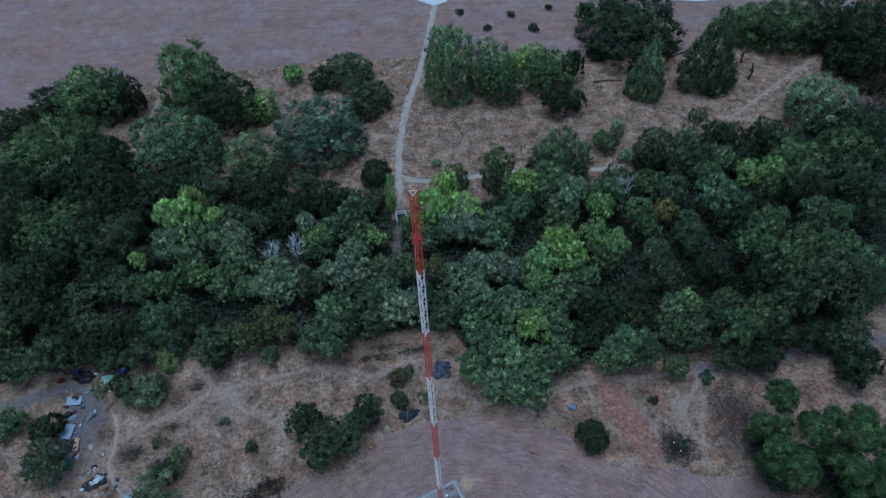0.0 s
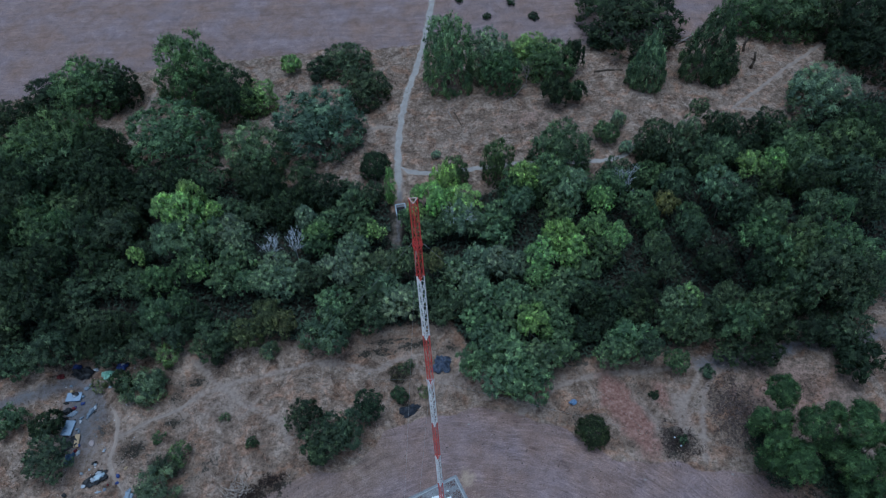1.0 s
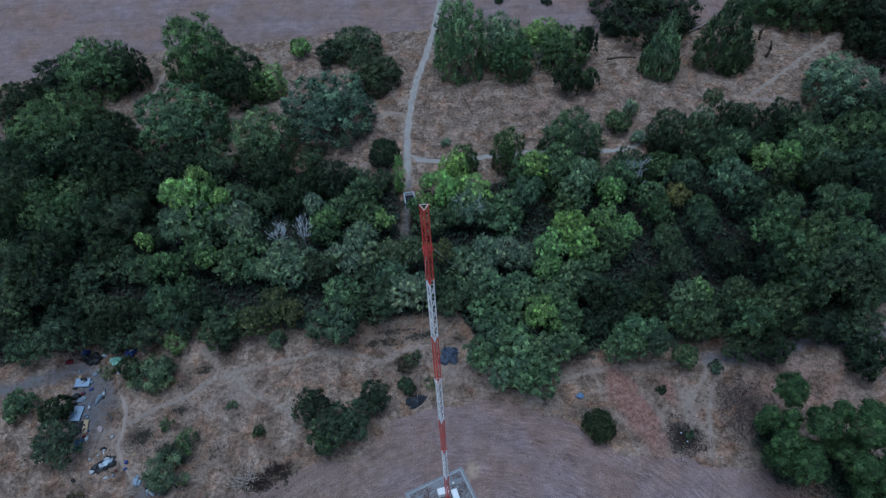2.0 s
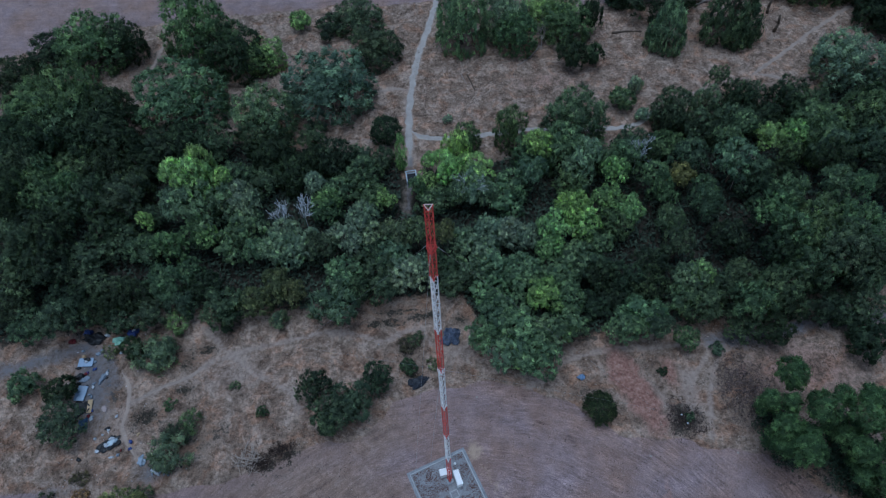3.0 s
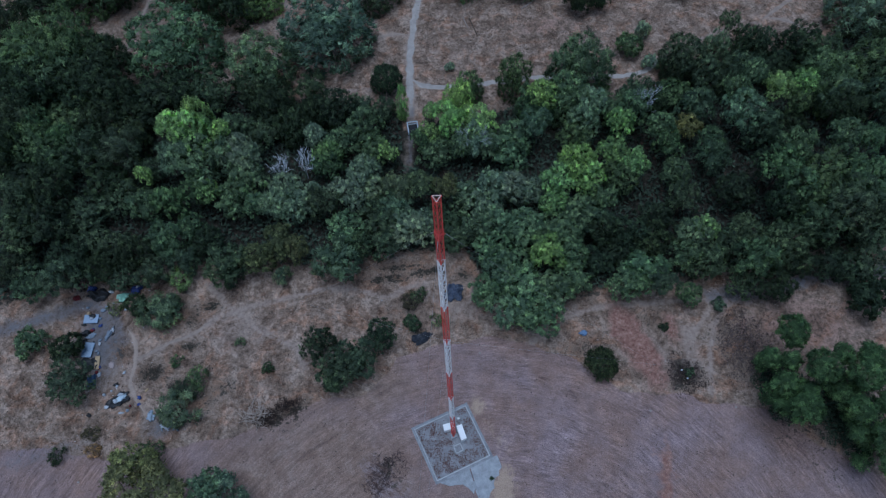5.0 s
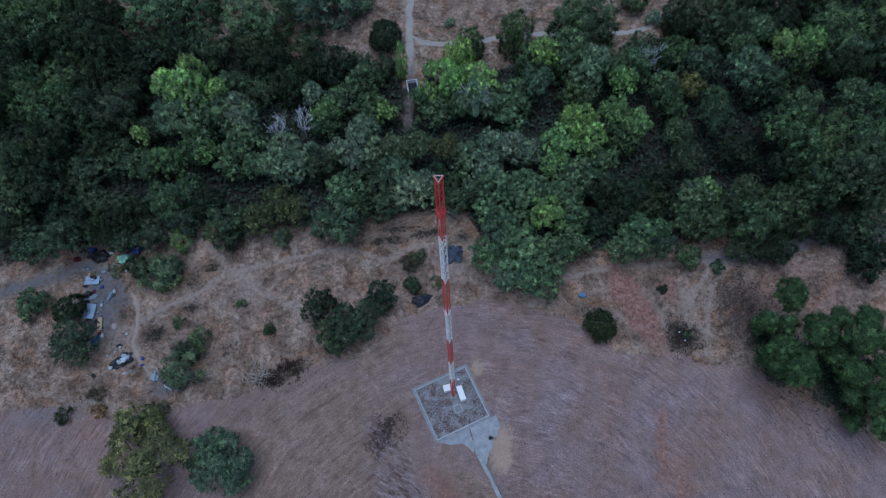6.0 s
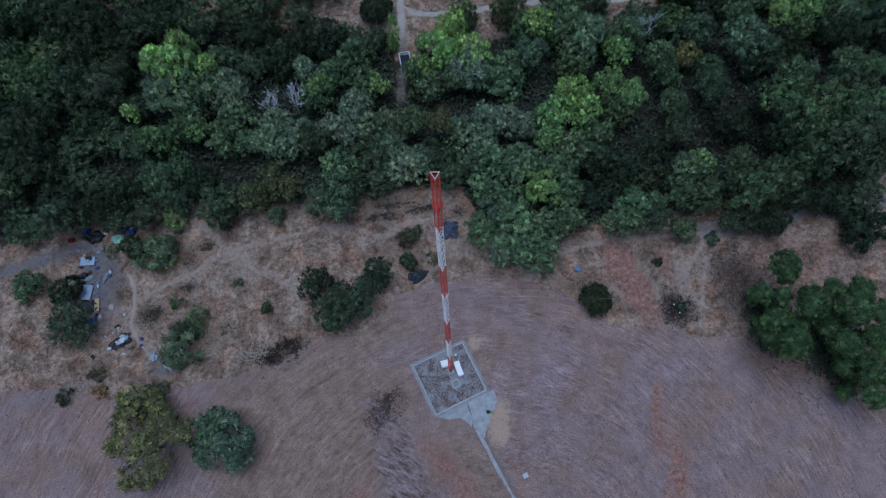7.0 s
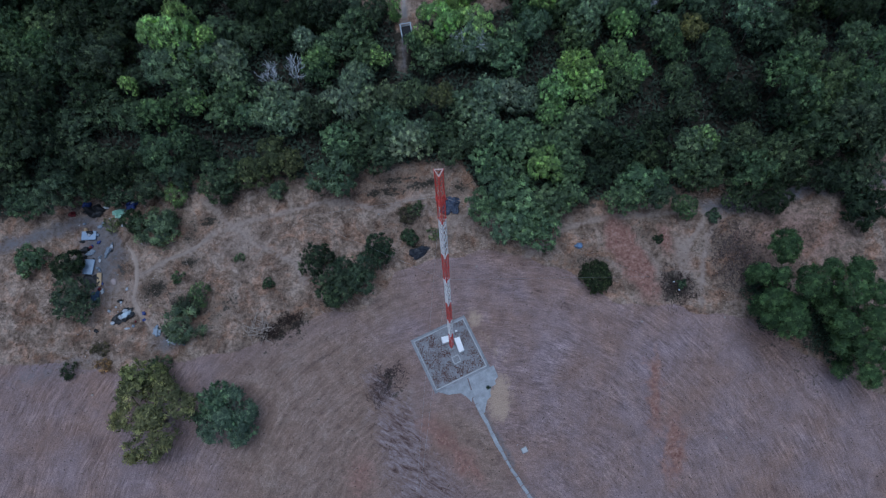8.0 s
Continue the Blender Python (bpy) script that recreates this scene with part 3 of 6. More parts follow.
TEMPLATES = {
    "broad": [tree_template(s, "broad", n, 9200, 0.05, (q, m)) for s, n, q, m in ((1, 14, .085, 250), (2, 18, .075, 310), (3, 12, .09, 230), (4, 20, .08, 280), (5, 16, .07, 330), (6, 15, .085, 250), (10, 22, .074, 320), (11, 13, .088, 230))],
    "tall": [tree_template(s, "tall", n, 9200, 0.052, (q, m)) for s, n, q, m in ((14, 13, .085, 250), (15, 16, .078, 300), (16, 11, .09, 230))],
    "full": [tree_template(s, "full", n, 15000, 0.046, (q, m)) for s, n, q, m in ((7, 26, .075, 600), (8, 32, .068, 680), (9, 22, .08, 540))],
    "bush": [tree_template(s, "bush", n, 4200, 0.082, (0.105, 150)) for s, n in ((21, 8), (22, 11), (23, 9))],
    "airy": [tree_template(s, "airy", n, 2600, 0.085, (0.14, 100), 0.18) for s, n in ((26, 9), (27, 12))],
    "ball": [tree_template(25, "ball", 16, 12000, 0.05, (0.085, 700))],
    "conifer": [tree_template(s, "conifer", 48, 15000, 0.056, (0.09, 640), 0.3) for s in (41, 42)],
    "poplar": [tree_template(61, "poplar", 9, 6000, 0.058, (0.12, 170))],
    "open": [tree_template(71, "open", 8, 15000, 0.044, (0.085, 480))],
}
TINTS = {
    "dark": (0.056, 0.087, 0.050), "mid": (0.145, 0.222, 0.122), "bright": (0.300, 0.450, 0.195), "grey": (0.278, 0.362, 0.263),
    "slate": (0.104, 0.150, 0.094), "sage": (0.193, 0.287, 0.181), "olive": (0.182, 0.216, 0.114), "dusty": (0.204, 0.259, 0.165), "teal": (0.160, 0.245, 0.175), "vivid": (0.300, 0.455, 0.205),
    "pine": (0.108, 0.185, 0.086), "moss": (0.063, 0.090, 0.048), "light": (0.375, 0.545, 0.225), "brown": (0.105, 0.092, 0.059), "khaki": (0.250, 0.268, 0.130), "straw": (0.330, 0.225, 0.130),
}
TONE_WORDS = {
    "dark": "dark green", "mid": "mid-green", "bright": "bright yellow-green", "grey": "silvery grey-green", "slate": "dull blue-green", "sage": "soft sage-green", "olive": "olive-green", "dusty": "dusty grey-green",
    "teal": "bluish green", "vivid": "vivid lime-green", "pine": "rich green", "brown": "brown-olive half-dry", "light": "pale bright green", "moss": "dark mossy green", "khaki": "dusty khaki-green", "straw": "straw-coloured dead",
}
FORM_WORDS = {
    "broad": "broadleaf tree with a lobed dense crown", "tall": "tall broadleaf tree standing above its neighbours", "airy": "sparse airy bush on dry ground", "full": "full round broadleaf tree with leaves to the ground", "bush": "low uneven bush on dry ground", "ball": "dense ball-shaped bush on dry ground", "conifer": "ragged conifer on the dry slope", "open": "open-crowned tree with separate tufts of leaves", "poplar": "slender upright young tree by the path",
}
plant_count = 0


def plant(form, x, y, radius, height, tint, group="trees of the creek wood", turn=None, where=""):
    """One tree or bush: radius of its crown, height of its top."""
    global plant_count
    plant_count += 1
    rng = random.Random(plant_count * 7 + 3)
    crown, trunk, limbs = TEMPLATES[form][plant_count % len(TEMPLATES[form])]
    word = "bush" if form in ("bush", "ball", "airy") else "tree"
    top = {"bush": 1.3, "airy": 1.3, "ball": 1.35, "broad": 1.9, "full": 1.85, "tall": 2.0}.get(form, 2.1)
    ob = thing(word, pose(x, y, gz(x, y), rng.uniform(-3, 3), rng.uniform(-3, 3), rng.uniform(0, 360) if turn is None else turn),
               TONE_WORDS[tint] + " " + FORM_WORDS[form] + where, word, group)
    ob.scale = (radius * rng.uniform(0.94, 1.06), radius * rng.uniform(0.94, 1.06), height / top)
    # a tall tree carries its crown up on a longer trunk instead of stretching it
    k = min(1.0, 1.12 * radius * 1.9 / height) if form in ("broad", "tall") else 1.0
    lift = Matrix.Translation((0, 0, top * (1 - k))) @ Matrix.Diagonal((1, 1, k, 1))
    c = shared("crown", crown, ob, lift)
    v = rng.uniform(0.84, 1.16)
    c.color = (TINTS[tint][0] * v * rng.uniform(0.93, 1.07), TINTS[tint][1] * v, TINTS[tint][2] * v * rng.uniform(0.9, 1.1), 1)
    shared("trunk", trunk, ob, Matrix.Diagonal((1, 1, (top * (1 - k) + 0.85 * k) / 0.85, 1)))
    for me in limbs:
        shared("limb", me, ob, lift)
    return ob


def pine_tree(x, y, boughs, seed):
    """A pine whose foliage stands in separate rounded boughs on long limbs; boughs: x, y, height, radius."""
    rng = np.random.RandomState(seed)
    z = gz(x, y)
    ob = thing("tree", pose(x, y, z), "rich green pine with tufted rounded boughs and dark gaps", "tree", "pines at the field edge")
    bm = bmesh.new()
    limb(bm, [(0, 0, -0.2), (0.1, 0.1, 3), (0.0, 0.2, 7.2)], 0.3, 0.14, 8)
    part("trunk", bm, BARK, ob)
    for bx, by, bz, br in boughs:
        low = bz < 7
        br *= 0.5 if low else 0.74
        bz -= 2.6 if low else 0
        lobes = [(np.array([bx - x, by - y, bz - z - br * 0.5]), br * 0.8)]
        middle = (bx - x, by - y, bz - z - br * 0.7)
        for k in range(6):
            a = 1.05 * k + rng.uniform(-.3, .3)
            lobes.append((np.array([bx - x + 0.62 * br * math.cos(a), by - y + 0.62 * br * math.sin(a), bz - z - br * rng.uniform(0.35, 0.8)]), br * rng.uniform(0.32, 0.46)))
        p, nor, tuft, ways, rounded = crown_points(rng, lobes, int((1100 if low else 2600) * br * br) + 600, 0.8, 0.3, int(40 * br * br) + 25, middle)
        crown = shared("bough", leaf_cloud("bough", p, nor, 0.17, rng, 0.2, None, tuft, ways, rounded), ob)
        v = rng.uniform(0.9, 1.2)
        crown.color = (TINTS["pine"][0] * v, TINTS["pine"][1] * v, TINTS["pine"][2] * v, 1)
        bm = bmesh.new()
        limb(bm, [(0.05, 0.1, 4.2), ((bx - x) * 0.5, (by - y) * 0.5, 5.6), (bx - x, by - y, bz - z - br * 0.6)], 0.07, 0.03, 6)
        part("limb", bm, BARK, ob)


plant("bush", 14.2, 103.0, 1, 1, "dark", "shrubs and trees of the dry scrub")
plant("bush", 19.1, 96.2, 1.1, 1, "dark", "shrubs and trees of the dry scrub")
plant("bush", 24.6, 100.7, 1, 1, "dark", "shrubs and trees of the dry scrub")
plant("bush", 28.3, 95.2, 1.3, 1, "dark", "shrubs and trees of the dry scrub")
plant("bush", 32.7, 101.6, 0.9, 1, "dark", "shrubs and trees of the dry scrub")
plant("bush", 39.7, 101.1, 0.9, 1, "dark", "shrubs and trees of the dry scrub")
plant("full", -67.6, 74.1, 4.7, 6.4, "dark", "trees of the far slope")
plant("full", -62.6, 66.6, 5.4, 8.1, "mid", "trees of the far slope")
plant("full", -56.1, 63.4, 6.5, 9, "mid", "trees of the far slope")
plant("full", -50.2, 62.4, 5.7, 8.2, "dark", "trees of the far slope")
plant("broad", -61.7, 59.8, 5, 6.7, "dark")
plant("broad", -8, 29.0, 3.6, 5.5, "slate")
plant("broad", -3, 27.6, 3.3, 5, "grey")
plant("broad", -12, 29.5, 3.2, 5.2, "sage")
plant("broad", 1.5, 29.0, 3, 5, "slate")
plant("broad", 5, 32.5, 3, 6, "sage")
plant("broad", -5.5, 31.4, 3.2, 5.4, "sage")
plant("broad", 3, 26.6, 2.8, 4.6, "slate")
plant("broad", 17, 25.5, 3.2, 5.6, "sage")
plant("broad", 12.5, 26.5, 3.4, 6, "sage")
plant("broad", 22, 26.0, 3.4, 5.4, "slate")
plant("broad", 7.5, 24.5, 3, 5, "sage")
plant("broad", 10, 21.5, 3.2, 5.4, "sage")
plant("broad", -18.1, 50.5, 3.4, 3.9, "dark")
plant("full", -13, 50.8, 3.4, 5.9, "dark")
plant("broad", -16.7, 55.2, 2.8, 4.5, "slate")
plant("broad", -22.2, 54.4, 3.5, 3.6, "dark")
plant("broad", -31.5, 55.6, 4, 6.4, "slate")
plant("broad", -28.5, 48.6, 3.3, 4.8, "slate")
plant("broad", -36.5, 56.5, 3.8, 6.4, "dark")
plant("full", -25.5, 55.5, 2.8, 6.2, "slate")
plant("broad", -9.3, 51.6, 2.4, 2.9, "slate")
plant("broad", -40.5, 57.5, 3.8, 5.1, "dark")
plant("broad", 28.5, 45.5, 3.6, 6, "mid")
plant("full", 17.5, 48.0, 3.4, 6.5, "mid")
plant("full", 32, 47.5, 2.8, 6.8, "slate")
plant("broad", 36.5, 48.0, 2.9, 3.6, "dark")
plant("broad", -61.8, 66.4, 5.7, 6.5, "mid")
plant("full", -55.1, 65.2, 5.5, 12.2, "mid")
plant("broad", -49.8, 64.7, 3.9, 5.8, "dark")
plant("broad", -64.9, 57.9, 5.7, 8, "dark")
plant("full", -58.2, 60.1, 4.8, 8.6, "dark")
plant("full", -51.8, 58.6, 4.7, 8, "dark")
plant("full", -46.5, 56.1, 4, 8.8, "dark")
plant("broad", -42.1, 56.1, 3.7, 4.7, "dark")
plant("broad", -54.2, 53.9, 4, 5, "mid")
plant("full", -61.1, 53.5, 4, 8, "slate")
plant("full", -58.2, 52.7, 2.5, 7, "mid")
plant("full", -48.3, 52.2, 4, 6.9, "dark")
plant("broad", -43.1, 52.0, 3.6, 5.5, "dark")
plant("full", -43.8, 48.5, 3.2, 6.3, "slate")
plant("full", -53.8, 48.8, 2.4, 7, "mid")
plant("full", -61.9, 47.6, 4, 9.5, "dark")
plant("broad", -56.2, 46.9, 2.8, 6.5, "mid")
plant("broad", -49.6, 45.9, 3.5, 8.1, "slate")
plant("broad", -53.1, 44.2, 3, 6.5, "slate")
plant("broad", -60.1, 44.4, 4, 4.7, "dark")
plant("broad", -43.6, 44.6, 3.4, 9.5, "slate")
plant("broad", -40.2, 42.2, 2.2, 5.1, "slate")
plant("broad", -46.7, 40.7, 3.4, 6, "dark")
plant("broad", -40.3, 40.5, 1.6, 6, "bright")
plant("broad", -53.7, 40.3, 3.8, 8.1, "dark")
plant("broad", -43.7, 38.1, 3.2, 5.1, "slate")
plant("broad", -58.4, 37.5, 4.2, 9.5, "slate")
plant("broad", -48.9, 36.5, 3.6, 4.3, "slate")
plant("broad", -40.5, 36.1, 3.1, 5.5, "mid")
plant("full", -32.8, 48.0, 2.5, 12, "light")
plant("tall", -35.6, 45.8, 2.5, 11, "light")
plant("broad", -32.8, 45.1, 3.6, 10.5, "light")
plant("tall", -28.9, 45.2, 1.7, 10, "light")
plant("broad", -31.4, 41.2, 4.7, 9, "sage")
plant("broad", -27, 42.5, 3, 8.5, "grey")
plant("broad", -25.7, 40.5, 2.4, 8, "grey")
plant("broad", -35.6, 43.0, 3.3, 8, "sage")
plant("broad", -31, 36.9, 2.1, 6.5, "bright")
plant("broad", -33.2, 37.6, 2.6, 7, "mid")
plant("broad", -36.5, 36.0, 3, 6, "mid")
plant("broad", -33.8, 32.0, 2.1, 5, "mid")
plant("broad", -28, 35.2, 2.9, 6, "sage")
plant("broad", -25.9, 38.5, 3, 6.5, "sage")
plant("broad", -24.4, 34.7, 2.1, 5, "sage")
plant("broad", -36.2, 29.5, 3.3, 6.8, "mid")
plant("broad", -31.4, 29.1, 2.9, 4.2, "dark")
plant("broad", -42.9, 29.2, 3.4, 5, "slate")
plant("broad", -40.3, 27.7, 2.8, 6.2, "dark")
plant("broad", -48, 31.6, 3.5, 4.3, "slate")
plant("broad", -53, 33.1, 3.6, 8.1, "dark")
plant("broad", -56.8, 33.6, 3.7, 7.5, "slate")
plant("broad", -50, 28.3, 3.2, 5.9, "dark")
plant("broad", -45, 26.3, 2.9, 5.4, "dark")
plant("broad", -57.8, 28.5, 3.6, 4.6, "dark")
plant("broad", -54.3, 25.4, 3.2, 3.9, "slate")
plant("broad", -48.9, 24.6, 3.1, 7, "slate")
plant("broad", -42.4, 24.4, 2.1, 3.7, "slate")
plant("broad", -38, 25.2, 2.5, 4.9, "slate")
plant("broad", -34.1, 26.3, 2.5, 4.6, "slate")
plant("broad", -28.2, 25.3, 3.2, 5.4, "slate")
plant("broad", -23.6, 47.7, 3, 4.7, "slate")
plant("full", -19.3, 48.4, 3.4, 5.8, "dark")
plant("full", -15.8, 50.2, 2.8, 6.1, "dark")
plant("full", -22.9, 52.0, 3.4, 6.8, "dark")
plant("broad", -27.6, 47.6, 3.3, 3.6, "dark")
plant("tall", -16.1, 45.9, 2.3, 6, "grey")
plant("broad", -14.3, 42.1, 2.2, 6, "bright")
plant("broad", -20.2, 37.2, 2.6, 5.5, "grey")
plant("broad", -17.3, 35.3, 2.9, 5.5, "grey")
plant("broad", -22.1, 34.4, 2.9, 5.5, "grey")
plant("broad", -19.6, 33.5, 2.9, 5, "grey")
plant("broad", -8.9, 46.6, 3.1, 6, "mid")
plant("broad", -12.3, 44.5, 2.9, 5, "mid")
plant("broad", -5.8, 41.4, 1.8, 5, "bright")
plant("broad", -7.9, 42.9, 3.4, 5, "mid")
plant("broad", -14.6, 40.8, 2.6, 5, "mid")
plant("poplar", -3, 49.1, 1.4, 7.5, "bright")
plant("broad", -9, 37.9, 2.6, 7, "grey")
plant("broad", -10.6, 34.7, 3.2, 6.5, "grey")
plant("broad", -7.5, 34.1, 2.3, 6, "grey")
plant("broad", -13.1, 35.7, 1.7, 5, "grey")
plant("broad", -15, 33.0, 2.5, 6.8, "slate")
plant("broad", -4.3, 34.3, 2.5, 7, "dusty")
plant("broad", -1.3, 34.0, 2.2, 7, "dusty")
plant("broad", 2.1, 33.2, 2.0, 7, "olive")
plant("broad", -3.5, 29.0, 2.5, 4.9, "grey")
plant("broad", -1.1, 28.9, 2, 4.9, "grey")
plant("broad", -6.5, 26.3, 2.5, 4.2, "slate")
plant("broad", -10, 26.3, 2.1, 5.1, "slate")
plant("bush", -13.3, 23.3, 3.6, 6.2, "sage")
plant("broad", -21.1, 27.4, 2.8, 5.9, "olive")
plant("broad", -24.1, 25.8, 2.6, 5.4, "olive")
plant("broad", -18.8, 26.1, 2, 5.2, "olive")
plant("broad", 1.3, 47.4, 1.5, 5, "bright")
plant("broad", 0.6, 43.8, 2.1, 5, "bright")
plant("broad", -0.7, 42.8, 1.7, 5, "mid")
plant("broad", 1.9, 41.4, 3, 4.5, "mid")
plant("full", 5.4, 48.2, 2.6, 8.5, "light")
plant("broad", 3.8, 45.0, 2.9, 8, "light")
plant("broad", 8.3, 43.9, 2.9, 8, "light")
plant("broad", 7.3, 41.5, 3.3, 7, "grey")
plant("broad", 5.2, 41.1, 2.4, 6, "mid")
plant("broad", 9.6, 40.6, 2.4, 6, "sage")
plant("full", 7.4, 52.2, 2.5, 5.5, "mid")
plant("full", 14.4, 52.5, 2.9, 8, "mid")
plant("full", 24.8, 52.9, 5.2, 9, "mid")
plant("full", 22, 47.7, 3.8, 8.5, "sage")
plant("broad", 17.8, 47.0, 2.4, 8.5, "light")
plant("broad", 16, 43.0, 2.5, 8, "sage")
plant("broad", 24.8, 45.5, 2.8, 8, "grey")
plant("broad", 21.9, 41.4, 2.7, 6, "mid")
plant("broad", 23.1, 42.5, 3, 7, "sage")
plant("broad", 13.6, 42.3, 3, 6, "sage")
plant("broad", 11.7, 39.4, 3.3, 5.5, "sage")
plant("broad", 28.4, 41.1, 2.4, 8, "bright")
plant("broad", 26, 36.8, 2.5, 7.5, "bright")
plant("broad", 28.9, 34.7, 2.4, 7, "bright")
plant("broad", 27.2, 33.3, 2.9, 6, "mid")
plant("broad", 32, 45.0, 2.2, 7, "sage")
plant("broad", 30.5, 44.2, 2.6, 6.5, "mid")
plant("broad", 34.5, 40.9, 2.5, 7, "mid")
plant("broad", 34.8, 37.3, 2.5, 6.5, "mid")
plant("broad", 38.1, 40.5, 2.4, 6.5, "khaki")
plant("broad", 41.2, 37.8, 2.2, 6, "mid")
plant("broad", 40.1, 34.2, 2.7, 7.4, "slate")
plant("broad", 20.9, 35.6, 3.2, 8, "light")
plant("broad", 18.1, 32.4, 2.8, 7.5, "bright")
plant("broad", 22.1, 32.7, 2.8, 7, "bright")
plant("broad", 20.4, 27.8, 3.1, 6.4, "sage")
plant("broad", 23.7, 29.6, 2.4, 6.4, "mid")
plant("broad", 9.1, 33.6, 2.8, 6.5, "grey")
plant("broad", 11.8, 33.1, 2.8, 6.5, "grey")
plant("broad", 13.8, 32.2, 2.2, 6, "grey")
plant("broad", 16.2, 29.3, 2, 6.4, "bright")
plant("broad", 7.2, 29.9, 2.8, 6.4, "grey")
plant("broad", 8.5, 27.2, 3.1, 6.4, "sage")
plant("broad", 12.2, 25.9, 3.1, 6.4, "sage")
plant("broad", 5.5, 27.3, 2.3, 5.9, "sage")
plant("broad", 15.2, 25.0, 2.7, 5.9, "mid")
plant("broad", 17.5, 24.9, 2.8, 5.9, "sage")
plant("broad", 14.5, 21.7, 2.8, 8, "vivid")
plant("broad", 17.8, 21.7, 2.7, 5.9, "sage")
plant("broad", 8.4, 19.4, 3.3, 6.2, "sage")
plant("broad", 11, 16.5, 3.9, 6.7, "sage")
plant("broad", 14, 16.3, 3.3, 6.2, "sage")
plant("broad", 17.2, 18.0, 3, 5.6, "sage")
plant("broad", 9.2, 14.2, 3.5, 5.9, "sage")
plant("broad", 12.8, 13.3, 3.2, 5.9, "sage")
plant("broad", 6, 17.5, 2.5, 5.4, "sage")
plant("broad", 34.7, 33.3, 2.4, 6, "mid")
plant("broad", 34.4, 28.2, 2.5, 6.8, "slate")
plant("broad", 36.2, 23.5, 2, 6.4, "bright")
plant("broad", 34.2, 22.7, 2.8, 6.4, "sage")
plant("broad", 32.5, 19.5, 2.7, 5.9, "mid")
plant("broad", 26.9, 18.0, 3.4, 5.9, "sage")
plant("broad", 24.3, 16.7, 2.7, 5.4, "sage")
plant("broad", 28.6, 15.8, 2, 6.6, "slate")
plant("broad", 31.8, 14.6, 1.9, 3.7, "mid")
plant("broad", 26.1, 24.5, 3, 5.9, "dark")
plant("broad", 23, 24.8, 2.7, 5.9, "dark")
plant("broad", 28.7, 22.4, 3, 5.9, "dark")
plant("broad", 21.5, 20.6, 2.7, 3.9, "dark")
plant("broad", 24.2, 21.5, 2.7, 4, "dark")
plant("broad", 42.2, 29.2, 2.9, 6.4, "dark")
plant("broad", 30.4, 26.2, 2.8, 5.9, "dark")
plant("broad", 41.1, 22.5, 3.1, 6.4, "slate")
plant("broad", 39, 20.3, 3, 5.4, "slate")
plant("broad", 35.5, 18.6, 2.7, 5.9, "slate")
plant("broad", 44.9, 19.2, 3.6, 8.4, "slate")
plant("broad", 40.6, 17.0, 3, 8.5, "mid")
plant("broad", 45.9, 17.4, 2.8, 5.3, "dark")
plant("broad", 39.5, 15.9, 2.7, 4.6, "slate")
plant("broad", 43.4, 14.6, 2.8, 4.6, "dark")
plant("full", 40.7, 53.1, 3.5, 8, "slate")
plant("full", 39.5, 51.9, 2.7, 6, "dark")
plant("broad", 43.6, 50.6, 3.2, 5.4, "slate")
plant("broad", 48, 57.4, 1.8, 8, "slate")
plant("full", 46, 54.3, 2.4, 7.5, "sage")
plant("full", 50.8, 55.1, 2.9, 6.8, "dark")
plant("full", 53.6, 55.3, 2.5, 6.4, "slate")
plant("broad", 53.7, 51.0, 3.7, 6, "dark")
plant("full", 47.6, 49.6, 2.8, 8, "slate")
plant("broad", 38.4, 47.5, 3.1, 4.3, "mid")
plant("broad", 34.7, 45.9, 2.4, 4.7, "dark")
plant("broad", 40.5, 44.0, 3.3, 7.4, "slate")
plant("tall", 47.8, 45.8, 2.3, 11, "sage")
plant("broad", 45, 43.5, 2.2, 10, "mid")
plant("broad", 46.1, 41.2, 3.5, 9.5, "sage")
plant("broad", 51.7, 44.3, 2.6, 9.5, "bright")
plant("broad", 55.7, 44.3, 2.3, 9, "bright")
plant("broad", 54, 42.4, 2.3, 8, "mid")
plant("broad", 61, 41.9, 3.3, 8.5, "slate")
plant("full", 61.1, 46.9, 5.2, 9, "mid")
plant("broad", 65.4, 46.6, 3.4, 6.5, "slate")
plant("broad", 68.2, 46.2, 3.4, 9, "slate")
plant("full", 61.8, 51.3, 3.4, 8, "slate")
plant("full", 59.9, 55.1, 3.5, 6, "dark")
plant("broad", 67, 41.5, 3.4, 9.2, "slate")
plant("broad", 59.9, 39.5, 3.3, 9.5, "dark")
plant("broad", 49.1, 39.0, 3.3, 6.9, "slate")
plant("broad", 53.5, 39.9, 3.4, 4.7, "dark")
plant("broad", 49.9, 32.5, 2.6, 12, "mid")
plant("broad", 47.7, 30.0, 2.9, 11.4, "mid")
plant("broad", 56, 32.7, 2.8, 12.5, "mid")
plant("broad", 59.2, 31.9, 2.3, 12, "mid")
plant("broad", 52.7, 27.9, 3.7, 11.4, "mid")
plant("broad", 57, 27.0, 3.4, 10.9, "mid")
plant("broad", 48.9, 26.8, 3.3, 9.9, "mid")
plant("broad", 51.5, 25.6, 3.4, 9.9, "mid")
plant("full", 59.1, 25.2, 5.2, 9.4, "mid")
plant("broad", 53.9, 22.7, 3.2, 12.7, "slate")
plant("broad", 58.5, 22.1, 3, 9.7, "slate")
plant("broad", 49.5, 22.1, 3.2, 7.1, "mid")
plant("broad", 46.9, 25.1, 2.8, 8.5, "dark")
plant("broad", 47.4, 32.0, 2.7, 8.1, "dark")
plant("broad", 52.9, 21.0, 3.2, 11.3, "slate")
plant("broad", 57.2, 20.0, 3.3, 6.7, "slate")
